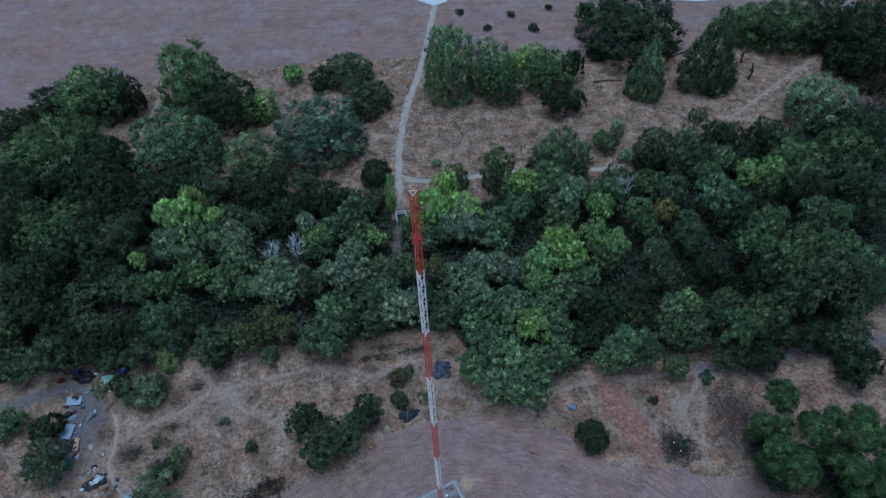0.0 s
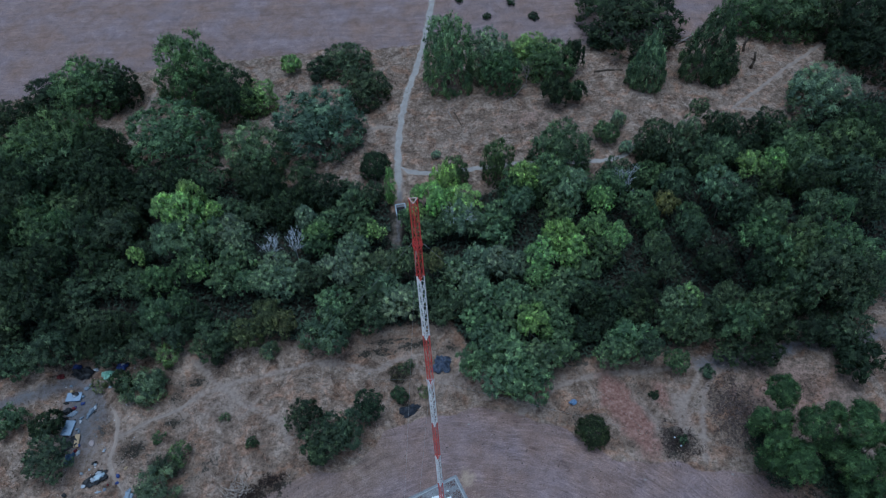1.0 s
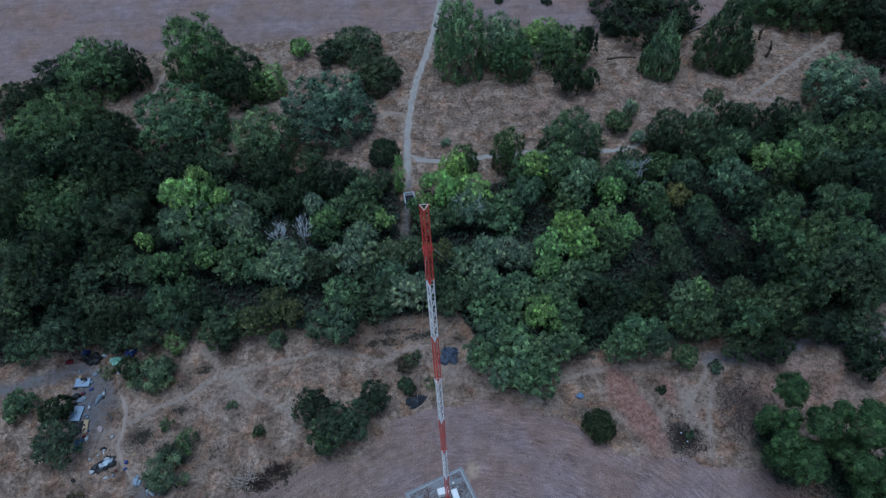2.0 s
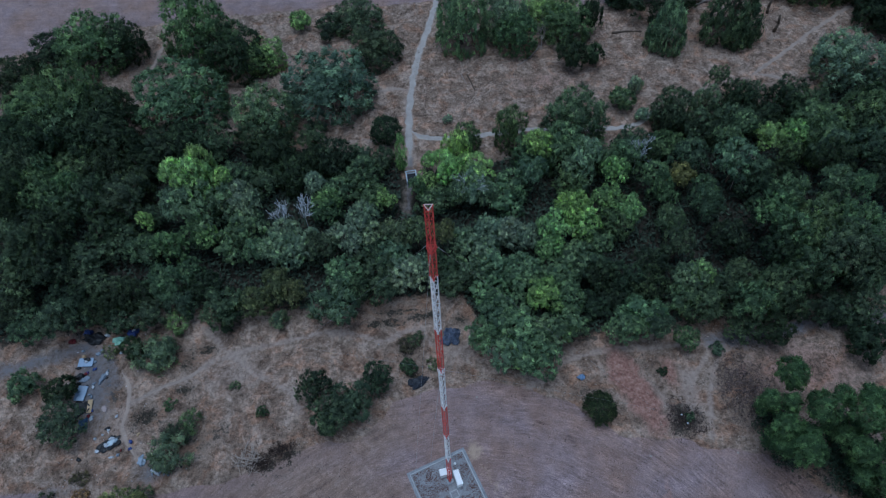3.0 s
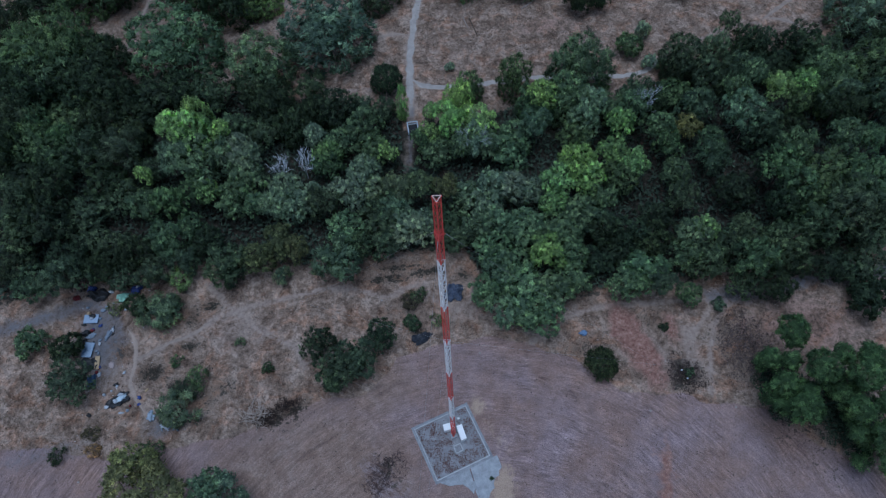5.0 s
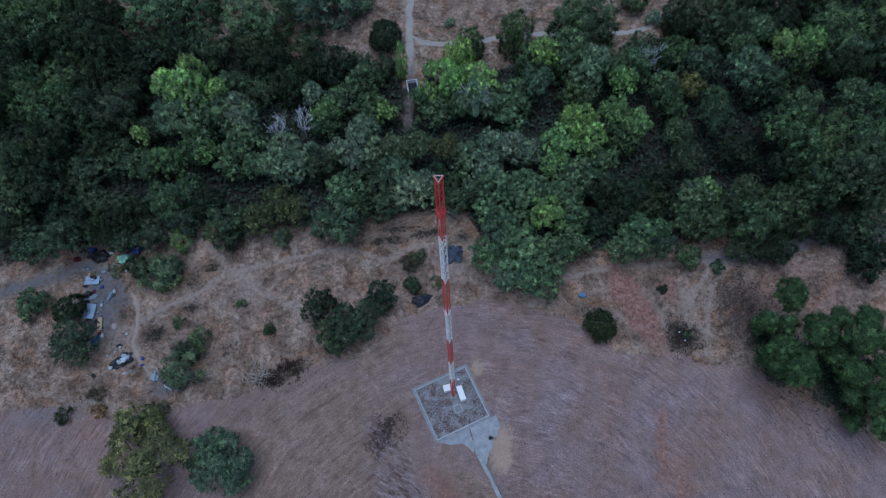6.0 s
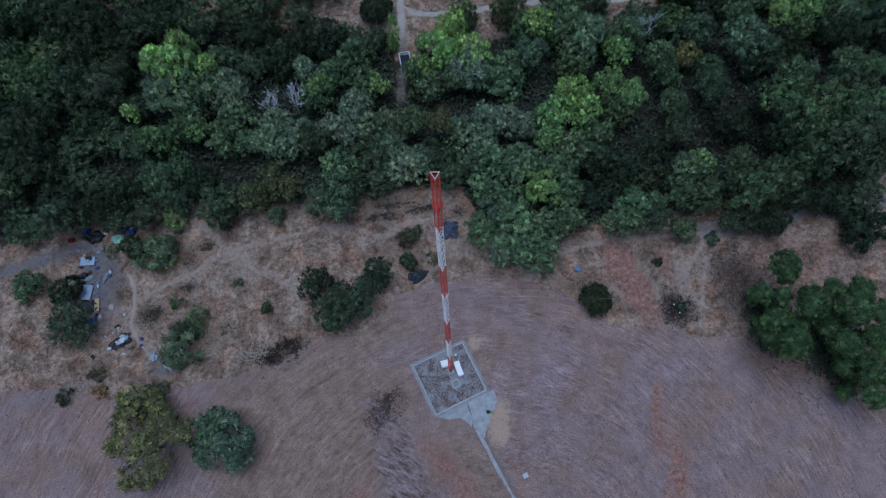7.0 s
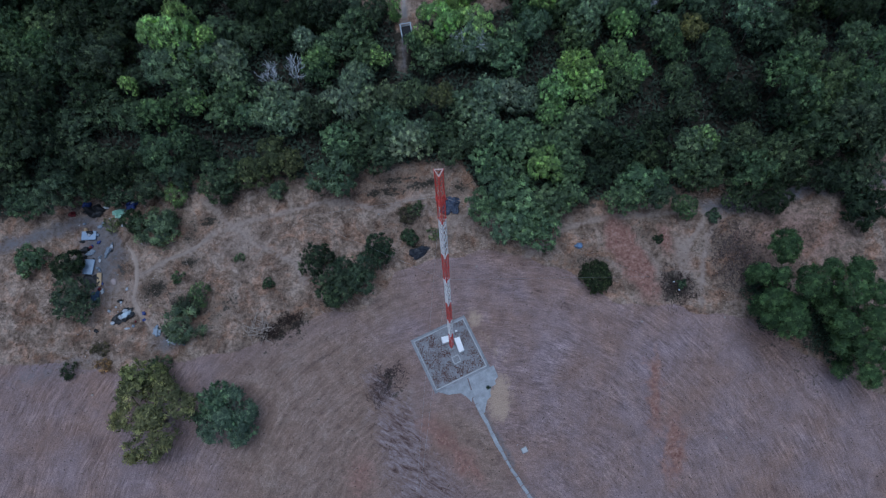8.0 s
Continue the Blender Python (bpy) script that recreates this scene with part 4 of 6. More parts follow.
plant("broad", 49.5, 21.2, 3.2, 10, "slate")
plant("broad", 50.5, 17.0, 3.1, 5, "dark")
plant("broad", 56.2, 16.4, 3.2, 5, "slate")
plant("full", -24.3, 59.2, 5.2, 9, "sage")
plant("full", 68.9, 47.3, 5.2, 9.7, "mid")
plant("full", 75.9, 52.2, 4.4, 8.4, "dark")
plant("broad", 68.1, 35.7, 3.8, 8.6, "dark")
plant("bush", 36.8, 55.4, 1.5, 2.1, "grey", "shrubs and trees of the dry scrub")
plant("bush", 5.1, 58.4, 1, 1.1, "grey", "shrubs and trees of the dry scrub")
plant("full", -60.1, 57.0, 4.7, 9, "dark")
plant("full", -58.3, 48.9, 3.7, 7.2, "mid")
plant("airy", -36.8, 19.4, 3.1, 3.3, "dusty", "shrubs and trees of the dry scrub")
plant("bush", -36.4, 19.7, 2.4, 3.6, "dusty", "shrubs and trees of the dry scrub")
plant("airy", -34.6, 24.4, 1.9, 3, "bright", "shrubs and trees of the dry scrub")
plant("bush", -40.3, 21.1, 1.9, 2.6, "dark", "shrubs and trees of the dry scrub")
plant("airy", -43.4, 21.0, 1.2, 1.5, "olive", "shrubs and trees of the dry scrub")
plant("bush", -53.4, 17.4, 2.4, 3, "mid", "shrubs and trees of the dry scrub")
plant("bush", -48.6, 15.7, 2.4, 3, "dark", "shrubs and trees of the dry scrub")
plant("broad", -47.1, 10.8, 3.2, 4.5, "slate", "shrubs and trees of the dry scrub")
plant("airy", -34.6, 13.0, 1, 1.1, "mid", "shrubs and trees of the dry scrub")
plant("airy", -31.4, 10.1, 1.8, 2.2, "mid", "shrubs and trees of the dry scrub")
plant("airy", -33.4, 6.4, 3, 3, "dusty", "shrubs and trees of the dry scrub")
plant("airy", -33, 8.7, 2.0, 2.2, "slate", "shrubs and trees of the dry scrub")
plant("airy", -33.8, 5.9, 2, 2.8, "grey", "shrubs and trees of the dry scrub")
plant("open", -27.6, -6.0, 4, 6, "teal", "shrubs and trees of the dry scrub")
plant("broad", -26.2, -7.0, 2.3, 4.5, "teal", "shrubs and trees of the dry scrub")
plant("broad", -28.7, -4.1, 2.5, 5.5, "teal", "shrubs and trees of the dry scrub")
plant("airy", -43.8, 2.2, 1.1, 0.9, "straw", "shrubs and trees of the dry scrub")
plant("airy", -44.4, 4.5, 1.3, 0.6, "brown", "shrubs and trees of the dry scrub")
plant("open", -36.0, -5.4, 5.0, 7.5, "khaki", "shrubs and trees of the dry scrub")
plant("broad", -37.6, -0.4, 3.2, 5, "khaki", "shrubs and trees of the dry scrub")
plant("airy", -48.2, 2.2, 1.3, 1.2, "dark", "shrubs and trees of the dry scrub")
plant("airy", -36.4, 1.6, 1.7, 1.8, "slate", "shrubs and trees of the dry scrub")
plant("broad", -16, 12.7, 2.5, 4.6, "dark", "shrubs and trees of the dry scrub")
plant("broad", -13.3, 8.9, 3, 5, "slate", "shrubs and trees of the dry scrub")
plant("broad", -10.9, 10.1, 3.3, 5.2, "slate", "shrubs and trees of the dry scrub")
plant("bush", -14.2, 8.0, 2, 3.6, "slate", "shrubs and trees of the dry scrub")
plant("broad", -8, 13.3, 2.3, 4, "dark", "shrubs and trees of the dry scrub")
plant("bush", -4, 14.9, 1.4, 1.8, "slate", "shrubs and trees of the dry scrub")
plant("airy", -3.8, 18.4, 1.6, 1, "brown", "shrubs and trees of the dry scrub")
plant("airy", -2.8, 18.8, 1.3, 1.2, "slate", "shrubs and trees of the dry scrub")
plant("airy", -0.8, 15.0, 1, 0.8, "olive", "shrubs and trees of the dry scrub")
plant("airy", -26.5, 14.7, 0.8, 0.8, "mid", "shrubs and trees of the dry scrub")
plant("bush", -22.6, 10.7, 0.9, 1.4, "slate", "shrubs and trees of the dry scrub")
plant("airy", -20.9, 23.3, 1.5, 2.6, "dusty", "shrubs and trees of the dry scrub")
plant("bush", -28, 24.6, 2.1, 3, "dark", "shrubs and trees of the dry scrub")
plant("airy", -21, 23.6, 1.4, 2.4, "teal", "shrubs and trees of the dry scrub")
plant("bush", -5.9, 50.2, 2.5, 3.3, "slate", "shrubs and trees of the dry scrub")
plant("bush", 53.2, 15.9, 2.8, 3.8, "dark", "shrubs and trees of the dry scrub")
plant("bush", 55, 12.2, 3.4, 4.5, "dark", "shrubs and trees of the dry scrub")
plant("ball", 19.3, 6.7, 2.3, 2.9, "moss", "shrubs and trees of the dry scrub")
plant("bush", 36.2, 13.4, 1.1, 0.8, "slate", "shrubs and trees of the dry scrub")
plant("bush", 4, -5.5, 0.3, 0.4, "slate", "shrubs and trees of the dry scrub")
plant("full", -63, 81.4, 5.5, 4.8, "dark", "trees of the far slope")
plant("full", -55.6, 80.6, 6.7, 8.9, "mid", "trees of the far slope")
plant("full", -50.2, 80.7, 4.1, 7.4, "dark", "trees of the far slope")
plant("full", -37.1, 81.1, 6.6, 12.1, "mid", "trees of the far slope")
plant("full", -30.1, 75.2, 5.6, 8.6, "dark", "trees of the far slope")
plant("full", -25.6, 75.6, 4, 4.9, "bright", "trees of the far slope")
plant("bush", -19.6, 85.2, 2.5, 2.8, "bright", "shrubs and trees of the dry scrub")
plant("bush", -14.3, 83.3, 3, 3, "dark", "shrubs and trees of the dry scrub")
plant("full", -9, 83.8, 4.6, 4.9, "slate", "trees of the far slope")
plant("full", -5.9, 75.0, 4.7, 6, "slate", "trees of the far slope")
plant("full", -13.9, 65.4, 7.8, 8.6, "teal", "trees of the far slope")
plant("ball", -5.1, 55.8, 2.6, 4.1, "dark", "shrubs and trees of the dry scrub")
plant("full", 9.3, 77.0, 5.2, 14.4, "sage", "trees of the far slope")
plant("full", 16.9, 78.9, 4.3, 9.2, "grey", "trees of the far slope")
plant("full", 18.4, 74.7, 4, 7.3, "mid", "trees of the far slope")
plant("full", 25.4, 81.5, 5.1, 4.7, "bright", "trees of the far slope")
plant("full", 27.6, 76.3, 4.6, 7.2, "mid", "trees of the far slope")
plant("bush", 32.8, 77.7, 2.2, 6.7, "dark", "shrubs and trees of the dry scrub")
plant("bush", 27.3, 68.9, 3, 5.4, "dark", "shrubs and trees of the dry scrub")
plant("bush", 31.2, 68.9, 2.3, 4.2, "dark", "shrubs and trees of the dry scrub")
plant("full", 45.5, 88.5, 10.5, 8.3, "dark", "trees of the far slope")
plant("bush", 38.8, 84.0, 2.5, 2.1, "dark", "shrubs and trees of the dry scrub")
plant("conifer", 44.6, 72.0, 3.6, 12.5, "sage", "trees of the far slope")
plant("conifer", 56.5, 73.7, 4.8, 15.5, "slate", "trees of the far slope")
plant("full", 69.4, 86.1, 5.7, 6.4, "mid", "trees of the far slope")
plant("full", 74.6, 83.1, 6.5, 9.5, "mid", "trees of the far slope")
plant("full", 81, 83.3, 6, 9.3, "dark", "trees of the far slope")
plant("full", 86.1, 76.8, 6.4, 13.4, "dark", "trees of the far slope")
plant("full", 86.6, 70.1, 6.5, 10.8, "dark", "trees of the far slope")
plant("full", 82.4, 73.5, 4.3, 5.9, "dark", "trees of the far slope")
plant("bush", 33.7, 58.4, 2.4, 3.5, "mid", "shrubs and trees of the dry scrub")
plant("bush", 36.4, 60.9, 1.4, 3.8, "grey", "shrubs and trees of the dry scrub")
plant("full", -38, 64.8, 7.8, 9, "mid", "trees of the far slope")
plant("full", 72, 61.6, 6.5, 7.1, "grey")
pine_tree(39.6, 1.0, ((41.1, 6.4, 8.0, 2.7), (37.1, 3.3, 8.6, 1.5), (39.2, 2.6, 8.8, 1.4), (41.7, 1.1, 10.6, 2.5), (37.4, -0.2, 9.3, 1.9), (36.9, -2.2, 8.0, 1.3), (38.8, -2.9, 9.8, 2.6), (40.2, -0.6, 7.6, 2.0), (38.6, 4.4, 6.0, 2.4), (40.6, 3.4, 6.2, 2.4), (38.0, 0.4, 6.2, 2.6), (42.4, -1.2, 6.4, 2.4)), 51)
pine_tree(46.8, -1.6, ((46.4, 0.1, 10.5, 2.7), (44.4, -3.9, 10.0, 2.0), (45.5, 2.9, 8.5, 1.6), (48.0, -3.3, 9.5, 1.8), (49.6, -0.5, 9.0, 1.9), (44.4, -1.6, 7.6, 1.9), (48.6, 2.6, 8.6, 2.0), (45.2, 0.8, 6.2, 2.6), (47.6, 0.6, 6.4, 2.4), (46.4, -3.2, 6.4, 2.6), (49.6, -2.4, 6.4, 2.2)), 52)
pine_tree(47.4, -7.6, ((46.5, -6.9, 9.0, 2.2), (44.6, -5.8, 7.5, 1.7), (48.9, -5.0, 9.0, 2.1), (49.5, -8.6, 8.6, 2.2), (46.8, -9.6, 7.4, 1.8), (47.6, -6.6, 6.0, 2.6), (46.0, -8.2, 5.8, 2.2)), 53)
plant("bush", 30.2, 4.8, 0.75, 0.7, "slate", "shrubs and trees of the dry scrub")
plant("bush", 28.4, 11.2, 0.8, 0.6, "moss", "shrubs and trees of the dry scrub")


# ---------------- the mast ----------------
MAST_TOP, FACE, BAYS = 53.9, 0.48, 10
LEG_AZIMUTHS = (26, 146, 266)


def build_mast():
    mast = thing("radio_mast", pose(0, 0, 0, 0.28, 0, 0), "tall slender red and white banded lattice mast on a gravel pad", "radio mast")
    radius = FACE / math.sqrt(3)
    corner = [Vector((radius * math.cos(radians(a)), radius * math.sin(radians(a)), 0)) for a in LEG_AZIMUTHS]
    z0 = 0.55
    step = (MAST_TOP - z0) / 7
    bay = step / BAYS
    kit = {}
    for key, paint in (("red", RED_PAINT), ("white", WHITE_PAINT)):
        rise = math.hypot(FACE, bay)
        thick = 0.0145 if key == "red" else 0.034
        kit[key] = (
            mesh_of("leg", lambda bm: tube(bm, (0, 0, 0.004), (0, 0, step - 0.004), 0.037 if key == "red" else 0.043, 0.037 if key == "red" else 0.043, 8), paint),
            mesh_of("brace", lambda bm: tube(bm, (0, 0, 0), (0, 0, rise), thick, thick, 5), paint),
            mesh_of("rung", lambda bm: tube(bm, (0, 0, 0), (0, 0, FACE), 0.014, 0.014, 5), paint),
            mesh_of("flange", lambda bm: bmesh.ops.create_cone(bm, cap_ends=True, segments=10, radius1=0.066, radius2=0.066, depth=0.06), paint),
            paint,
        )
    for k in range(7):
        key = "red" if k % 2 == 0 else "white"
        leg, brace, rung, flange, paint = kit[key]
        base = z0 + k * step
        bm = bmesh.new()
        rim = [bm.verts.new(c * s + Vector((0, 0, z))) for z in (0.01, 0.05) for s in (1.06, 0.9) for c in corner]
        for f in range(3):
            g = (f + 1) % 3
            for a, b in ((0, 3), (3, 9), (9, 6), (6, 0)):
                bm.faces.new((rim[a + f], rim[a + g], rim[b + g], rim[b + f]))
        bmesh.ops.recalc_face_normals(bm, faces=bm.faces)
        section = part("mast_section", bm, paint, mast, "red painted mast section" if key == "red" else "white painted mast section")
        section.location = (0, 0, base)
        for c in corner:
            shared("leg", leg, section, Matrix.Translation(c))
            for at in (0.03, step / 2, step - 0.03):
                shared("flange", flange, section, Matrix.Translation(c + Vector((0, 0, at))))
        # climbing rungs up the south-west face
        bm = bmesh.new()
        p, q = corner[1] * 0.93, corner[2] * 0.93
        for j in range(int(step / 0.3)):
            z = 0.14 + j * 0.3
            if z < step - 0.05:
                tube(bm, p.lerp(q, 0.14) + Vector((0, 0, z)), p.lerp(q, 0.8) + Vector((0, 0, z)), 0.013, 0.013, 5)
        for u in (0.14, 0.8):
            tube(bm, p.lerp(q, u) + Vector((0, 0, 0.01)), p.lerp(q, u) + Vector((0, 0, step - 0.01)), 0.022, 0.022, 5)
        if key == "white":
            part("ladder", bm, paint, section)
        else:
            bm.free()
        for j in range(BAYS):
            for f in range(3):
                a, b = corner[f], corner[(f + 1) % 3]
                if j % 2:
                    a, b = b, a
                p, q = a + Vector((0, 0, j * bay)), b + Vector((0, 0, (j + 1) * bay))
                shared("brace", brace, section, Matrix.Translation(p) @ (q - p).to_track_quat("Z", "Y").to_matrix().to_4x4())
                if key == "white":
                    continue
                p2, q2 = b + Vector((0, 0, j * bay)), a + Vector((0, 0, (j + 1) * bay))
                shared("brace", brace, section, Matrix.Translation(p2) @ (q2 - p2).to_track_quat("Z", "Y").to_matrix().to_4x4())
                if j % 5:
                    continue
                q2 = b + Vector((0, 0, j * bay))
                shared("rung", rung, section, Matrix.Translation(p) @ (q2 - p).to_track_quat("Z", "Y").to_matrix().to_4x4())
    # pale triangular top frame, pier and insulator
    bm = bmesh.new()
    for f in range(3):
        a, b = corner[f], corner[(f + 1) % 3]
        up = Vector((0, 0, MAST_TOP + 0.03))
        tube(bm, a * 1.04 + up, b * 1.04 + up, 0.032, 0.032, 6)
    part("top_frame", bm, plain("faded_pink_paint", (0.62, 0.46, 0.42), 0.6, 0, 0.2, 3), mast, "pale triangular top frame")
    bm = bmesh.new()
    box(bm, 0, 0, 0.12, 0.8, 0.8, 0.36, 0.03, 20)
    part("pier", bm, CONCRETE, mast, "concrete base pier")
    bm = bmesh.new()
    for z, r in ((0.34, 0.16), (0.42, 0.19), (0.5, 0.15)):
        bmesh.ops.create_cone(bm, cap_ends=True, segments=14, radius1=r, radius2=r * 0.8, depth=0.11, matrix=Matrix.Translation((0, 0, z)))
    part("insulator", bm, plain("brown_porcelain", (0.10, 0.05, 0.035), 0.25), mast, "brown porcelain base insulator")
    bm = bmesh.new()
    tube(bm, (0.10, 0.02, 0.6), (0.10, 0.02, 50), 0.012, 0.012, 5)
    part("feed_cable", bm, plain("black_cable", (0.03, 0.03, 0.03), 0.6), mast, "thin black cable inside the lattice")
    # collars where the guys are fastened
    for level in (49.6, 31.4):
        bm = bmesh.new()
        for f in range(3):
            p, q = corner[f] * 1.12, corner[(f + 1) % 3] * 1.12
            for h in (-0.22, 0.22):
                tube(bm, p + Vector((0, 0, level + h)), q + Vector((0, 0, level + h)), 0.045, 0.045, 6)
            tube(bm, p + Vector((0, 0, level - 0.26)), p + Vector((0, 0, level + 0.26)), 0.055, 0.055, 8)
        part("guy_collar", bm, RED_PAINT if level > 40 else WHITE_PAINT, mast, "painted steel guy collar")
    # guys at two levels, with arms and pale grips at the mast
    for level in (49.6, 31.4):
        for a in (13.5, 133.5, 253.5):
            d = Vector((math.cos(radians(a)), math.sin(radians(a)), 0))
            start = d * 0.42 + Vector((0, 0, level))
            foot = d * 27.0 + Vector((0, 0, 0.15))
            if level < 40:
                start = d * 0.28 + Vector((0, 0, level))
                bm = bmesh.new()
                tube(bm, start, foot, 0.0085, 0.0085, 4)
                part("guy_wire", bm, STEEL, mast, "thin steel guy wire")
                continue
            bm = bmesh.new()
            tube(bm, d * 0.1 + Vector((0, 0, level)), start, 0.024, 0.024, 6)
            arm = part("guy_arm", bm, RED_PAINT if level > 40 else WHITE_PAINT, mast)
            way = (foot - start).normalized()
            bm = bmesh.new()
            tube(bm, start, start + way * 0.8, 0.02, 0.012, 6)
            part("guy_grip", bm, CONCRETE_LIGHT, arm, "pale wire grip")
            bm = bmesh.new()
            tube(bm, start + way * 0.8, foot, 0.007, 0.007, 4)
            part("guy_wire", bm, STEEL, mast, "thin steel guy wire")
    for a in (13.5, 133.5, 253.5):
        x, y = 27 * math.cos(radians(a)), 27 * math.sin(radians(a))
        bm = bmesh.new()
        z = gz(x, y)
        tube(bm, (x, y, z - 0.3), (x * 0.985, y * 0.985, max(z, 0) + 0.28), 0.03, 0.025, 6)
        part("guy_anchor", bm, STEEL, mast, "steel guy anchor rod")


build_mast()

# ---------------- gravel pad with kerbs ----------------
PAD = pose(-0.3, -0.86, 0, 0, 0, 19.6)
PX, PY = 3.78, 3.68


def build_pad():
    pad = thing("mast_pad", PAD, "square gravel pad framed by grey concrete kerbs", "pad", kind="structure")
    rng = random.Random(5)
    # outer slabs, cast in lengths
    n = 5
    for side in range(4):
        along, across = (PX, PY) if side % 2 == 0 else (PY, PX)
        turn = Matrix.Rotation(side * math.pi / 2, 4, 'Z')
        for k in range(n):
            length = 2 * (along - 0.0) / n
            bm = bmesh.new()
            box(bm, -along + length * (k + 0.5), -across + 0.14, 0.0, length - 0.014 - (0.28 if k in (0, n - 1) and side % 2 else 0), 0.28, 0.16, 0.012)
            if side % 2 and k in (0, n - 1):
                bmesh.ops.translate(bm, verts=bm.verts, vec=(0.14 if k == 0 else -0.14, 0, 0))
            bmesh.ops.transform(bm, matrix=turn, verts=bm.verts)
            part("border_slab", bm, DUSTY_CONCRETE, pad)
        bm = bmesh.new()
        inner_a, inner_c = along - 0.28, across - 0.28
        box(bm, 0, -inner_c + 0.06, 0.06, 2 * inner_a - (0.24 if side % 2 else 0), 0.11, 0.24, 0.015)
        bmesh.ops.transform(bm, matrix=turn, verts=bm.verts)
        part("kerb", bm, CONCRETE_LIGHT, pad, "pale raised inner kerb")
    bm = bmesh.new()
    g = bmesh.ops.create_grid(bm, x_segments=60, y_segments=60, size=1)
    for v in g["verts"]:
        v.co = (v.co.x * (PX - 0.32), v.co.y * (PY - 0.32), 0.045 + 0.02 * noise.noise(v.co * 9) + 0.012 * noise.noise(v.co * 40))
    m, nn, l, b = mat("grey_gravel", 0.95)
    f = noise_tex(nn, l, 9, 5, 0.8)
    f2 = noise_tex(nn, l, 1.1, 4, 0.6)
    col = ramp(nn, l, f, [(0.3, (0.15, 0.15, 0.155)), (0.5, (0.26, 0.265, 0.28)), (0.7, (0.38, 0.385, 0.40))])
    l.new(mix(nn, l, 0.3, col, ramp(nn, l, f2, [(0.4, (0.15, 0.13, 0.125)), (0.65, (0.33, 0.335, 0.35))])), b.inputs["Base Color"])
    bump(nn, l, b, f, 0.8, 0.06)
    part("gravel", bm, m, pad, "grey gravel bed")
    bm = bmesh.new()
    for k in range(4):
        a = radians(90 * k)
        box(bm, 0.42 + 0.44 * math.cos(a), -0.98 + 0.44 * math.sin(a), 0.08, 0.12 if k % 2 == 0 else 1.0, 1.0 if k % 2 == 0 else 0.12, 0.16, 0.012, 0)
    part("inspection_frame", bm, CONCRETE_LIGHT, pad, "small square concrete frame")
    # dry leaves and dead weeds blown over the gravel
    r = np.random.RandomState(8)
    p = np.stack([r.uniform(-PX + 0.5, PX - 0.5, 9000), r.uniform(-PY + 0.5, PY - 0.5, 9000)], -1)
    dens = 0.5 + 0.5 * waves(p[:, 0], p[:, 1], 2.4, 31) - 0.9 * np.exp(-((p[:, 0] - 0.9) / 0.9) ** 2) * (p[:, 1] > -1.5)
    p = p[(dens > r.uniform(0, 1.3, 9000)) & (np.hypot(p[:, 0] - 0.42, p[:, 1] + 0.98) > 0.75)]
    c = np.concatenate([p, np.full((len(p), 1), 0.085)], 1)
    nor = r.normal(size=c.shape) * 0.5 + np.array([0, 0, 1])
    me = leaf_cloud("dead_leaves", c, nor, 0.075, r, 0.6, plain("dead_leaves", (0.13, 0.065, 0.055), 0.95, 0, 0.4, 5))
    tagged(shared("dead_leaves", me, pad), "reddish dead leaves and weeds", kind="stuff")


build_pad()


def slab_run(name, label, points, width, material, length=1.3, z=0.03):
    """A walk cast in short slabs along a line, each a piece of its own."""
    ob = thing(name, pose(0, 0, 0), label, name.replace("_", " "), kind="structure")
    rng = random.Random(4)
    for (x0, y0), (x1, y1) in zip(points, points[1:]):
        d = math.hypot(x1 - x0, y1 - y0)
        n = max(1, round(d / length))
        for k in range(n):
            u = (k + 0.5) / n
            if rng.random() < 0.07:
                continue
            bm = bmesh.new()
            box(bm, x0 + (x1 - x0) * u, y0 + (y1 - y0) * u, z - 0.06 + rng.uniform(-0.02, 0.006), (d / n - 0.012) * rng.uniform(0.9, 1.02), width * rng.uniform(0.66, 1.1), 0.16, 0.015, math.degrees(math.atan2(y1 - y0, x1 - x0)) + rng.uniform(-4, 4))
            part("slab", bm, material, ob)
    return ob


def build_apron():
    ob = thing("apron", pose(0, 0, 0), "pale worn concrete apron beside the gravel pad", "apron", kind="structure")
    for pts in (((1.62, -4.04), (4.95, -2.86), (5.35, -4.3), (4.9, -4.75), (4.95, -5.2), (4.4, -5.5), (4.15, -6.1), (4.2, -6.6), (3.7, -7.0), (3.35, -7.9), (3.2, -8.5), (2.75, -8.5), (2.1, -6.4)), ((-2.3, -5.4), (-0.2, -4.66), (1.5, -4.08), (1.9, -6.2), (1.75, -7.1), (1.2, -6.4), (0.5, -5.85), (-1.0, -5.9))):
        bm = bmesh.new()
        vs = [bm.verts.new((x, y, 0.035)) for x, y in pts]
        f = bm.faces.new(vs)
        ex = bmesh.ops.extrude_face_region(bm, geom=[f])
        bmesh.ops.translate(bm, verts=[v for v in ex["geom"] if isinstance(v, bmesh.types.BMVert)], vec=(0, 0, -0.15))
        bmesh.ops.recalc_face_normals(bm, faces=bm.faces)
        bmesh.ops.subdivide_edges(bm, edges=bm.edges, cuts=2, use_grid_fill=True)
        part("slab", bm, CONCRETE, ob)


build_apron()
slab_run("kerb_strip", "narrow broken concrete kerb strip running over dry ground", [(1.4, -4.8), (2.3, -7.4), (3.3, -9.8), (4.2, -12.3), (5.5, -15.3), (7.1, -18.4), (10.2, -25.0)], 0.44, CONCRETE, 1.1, 0.05)


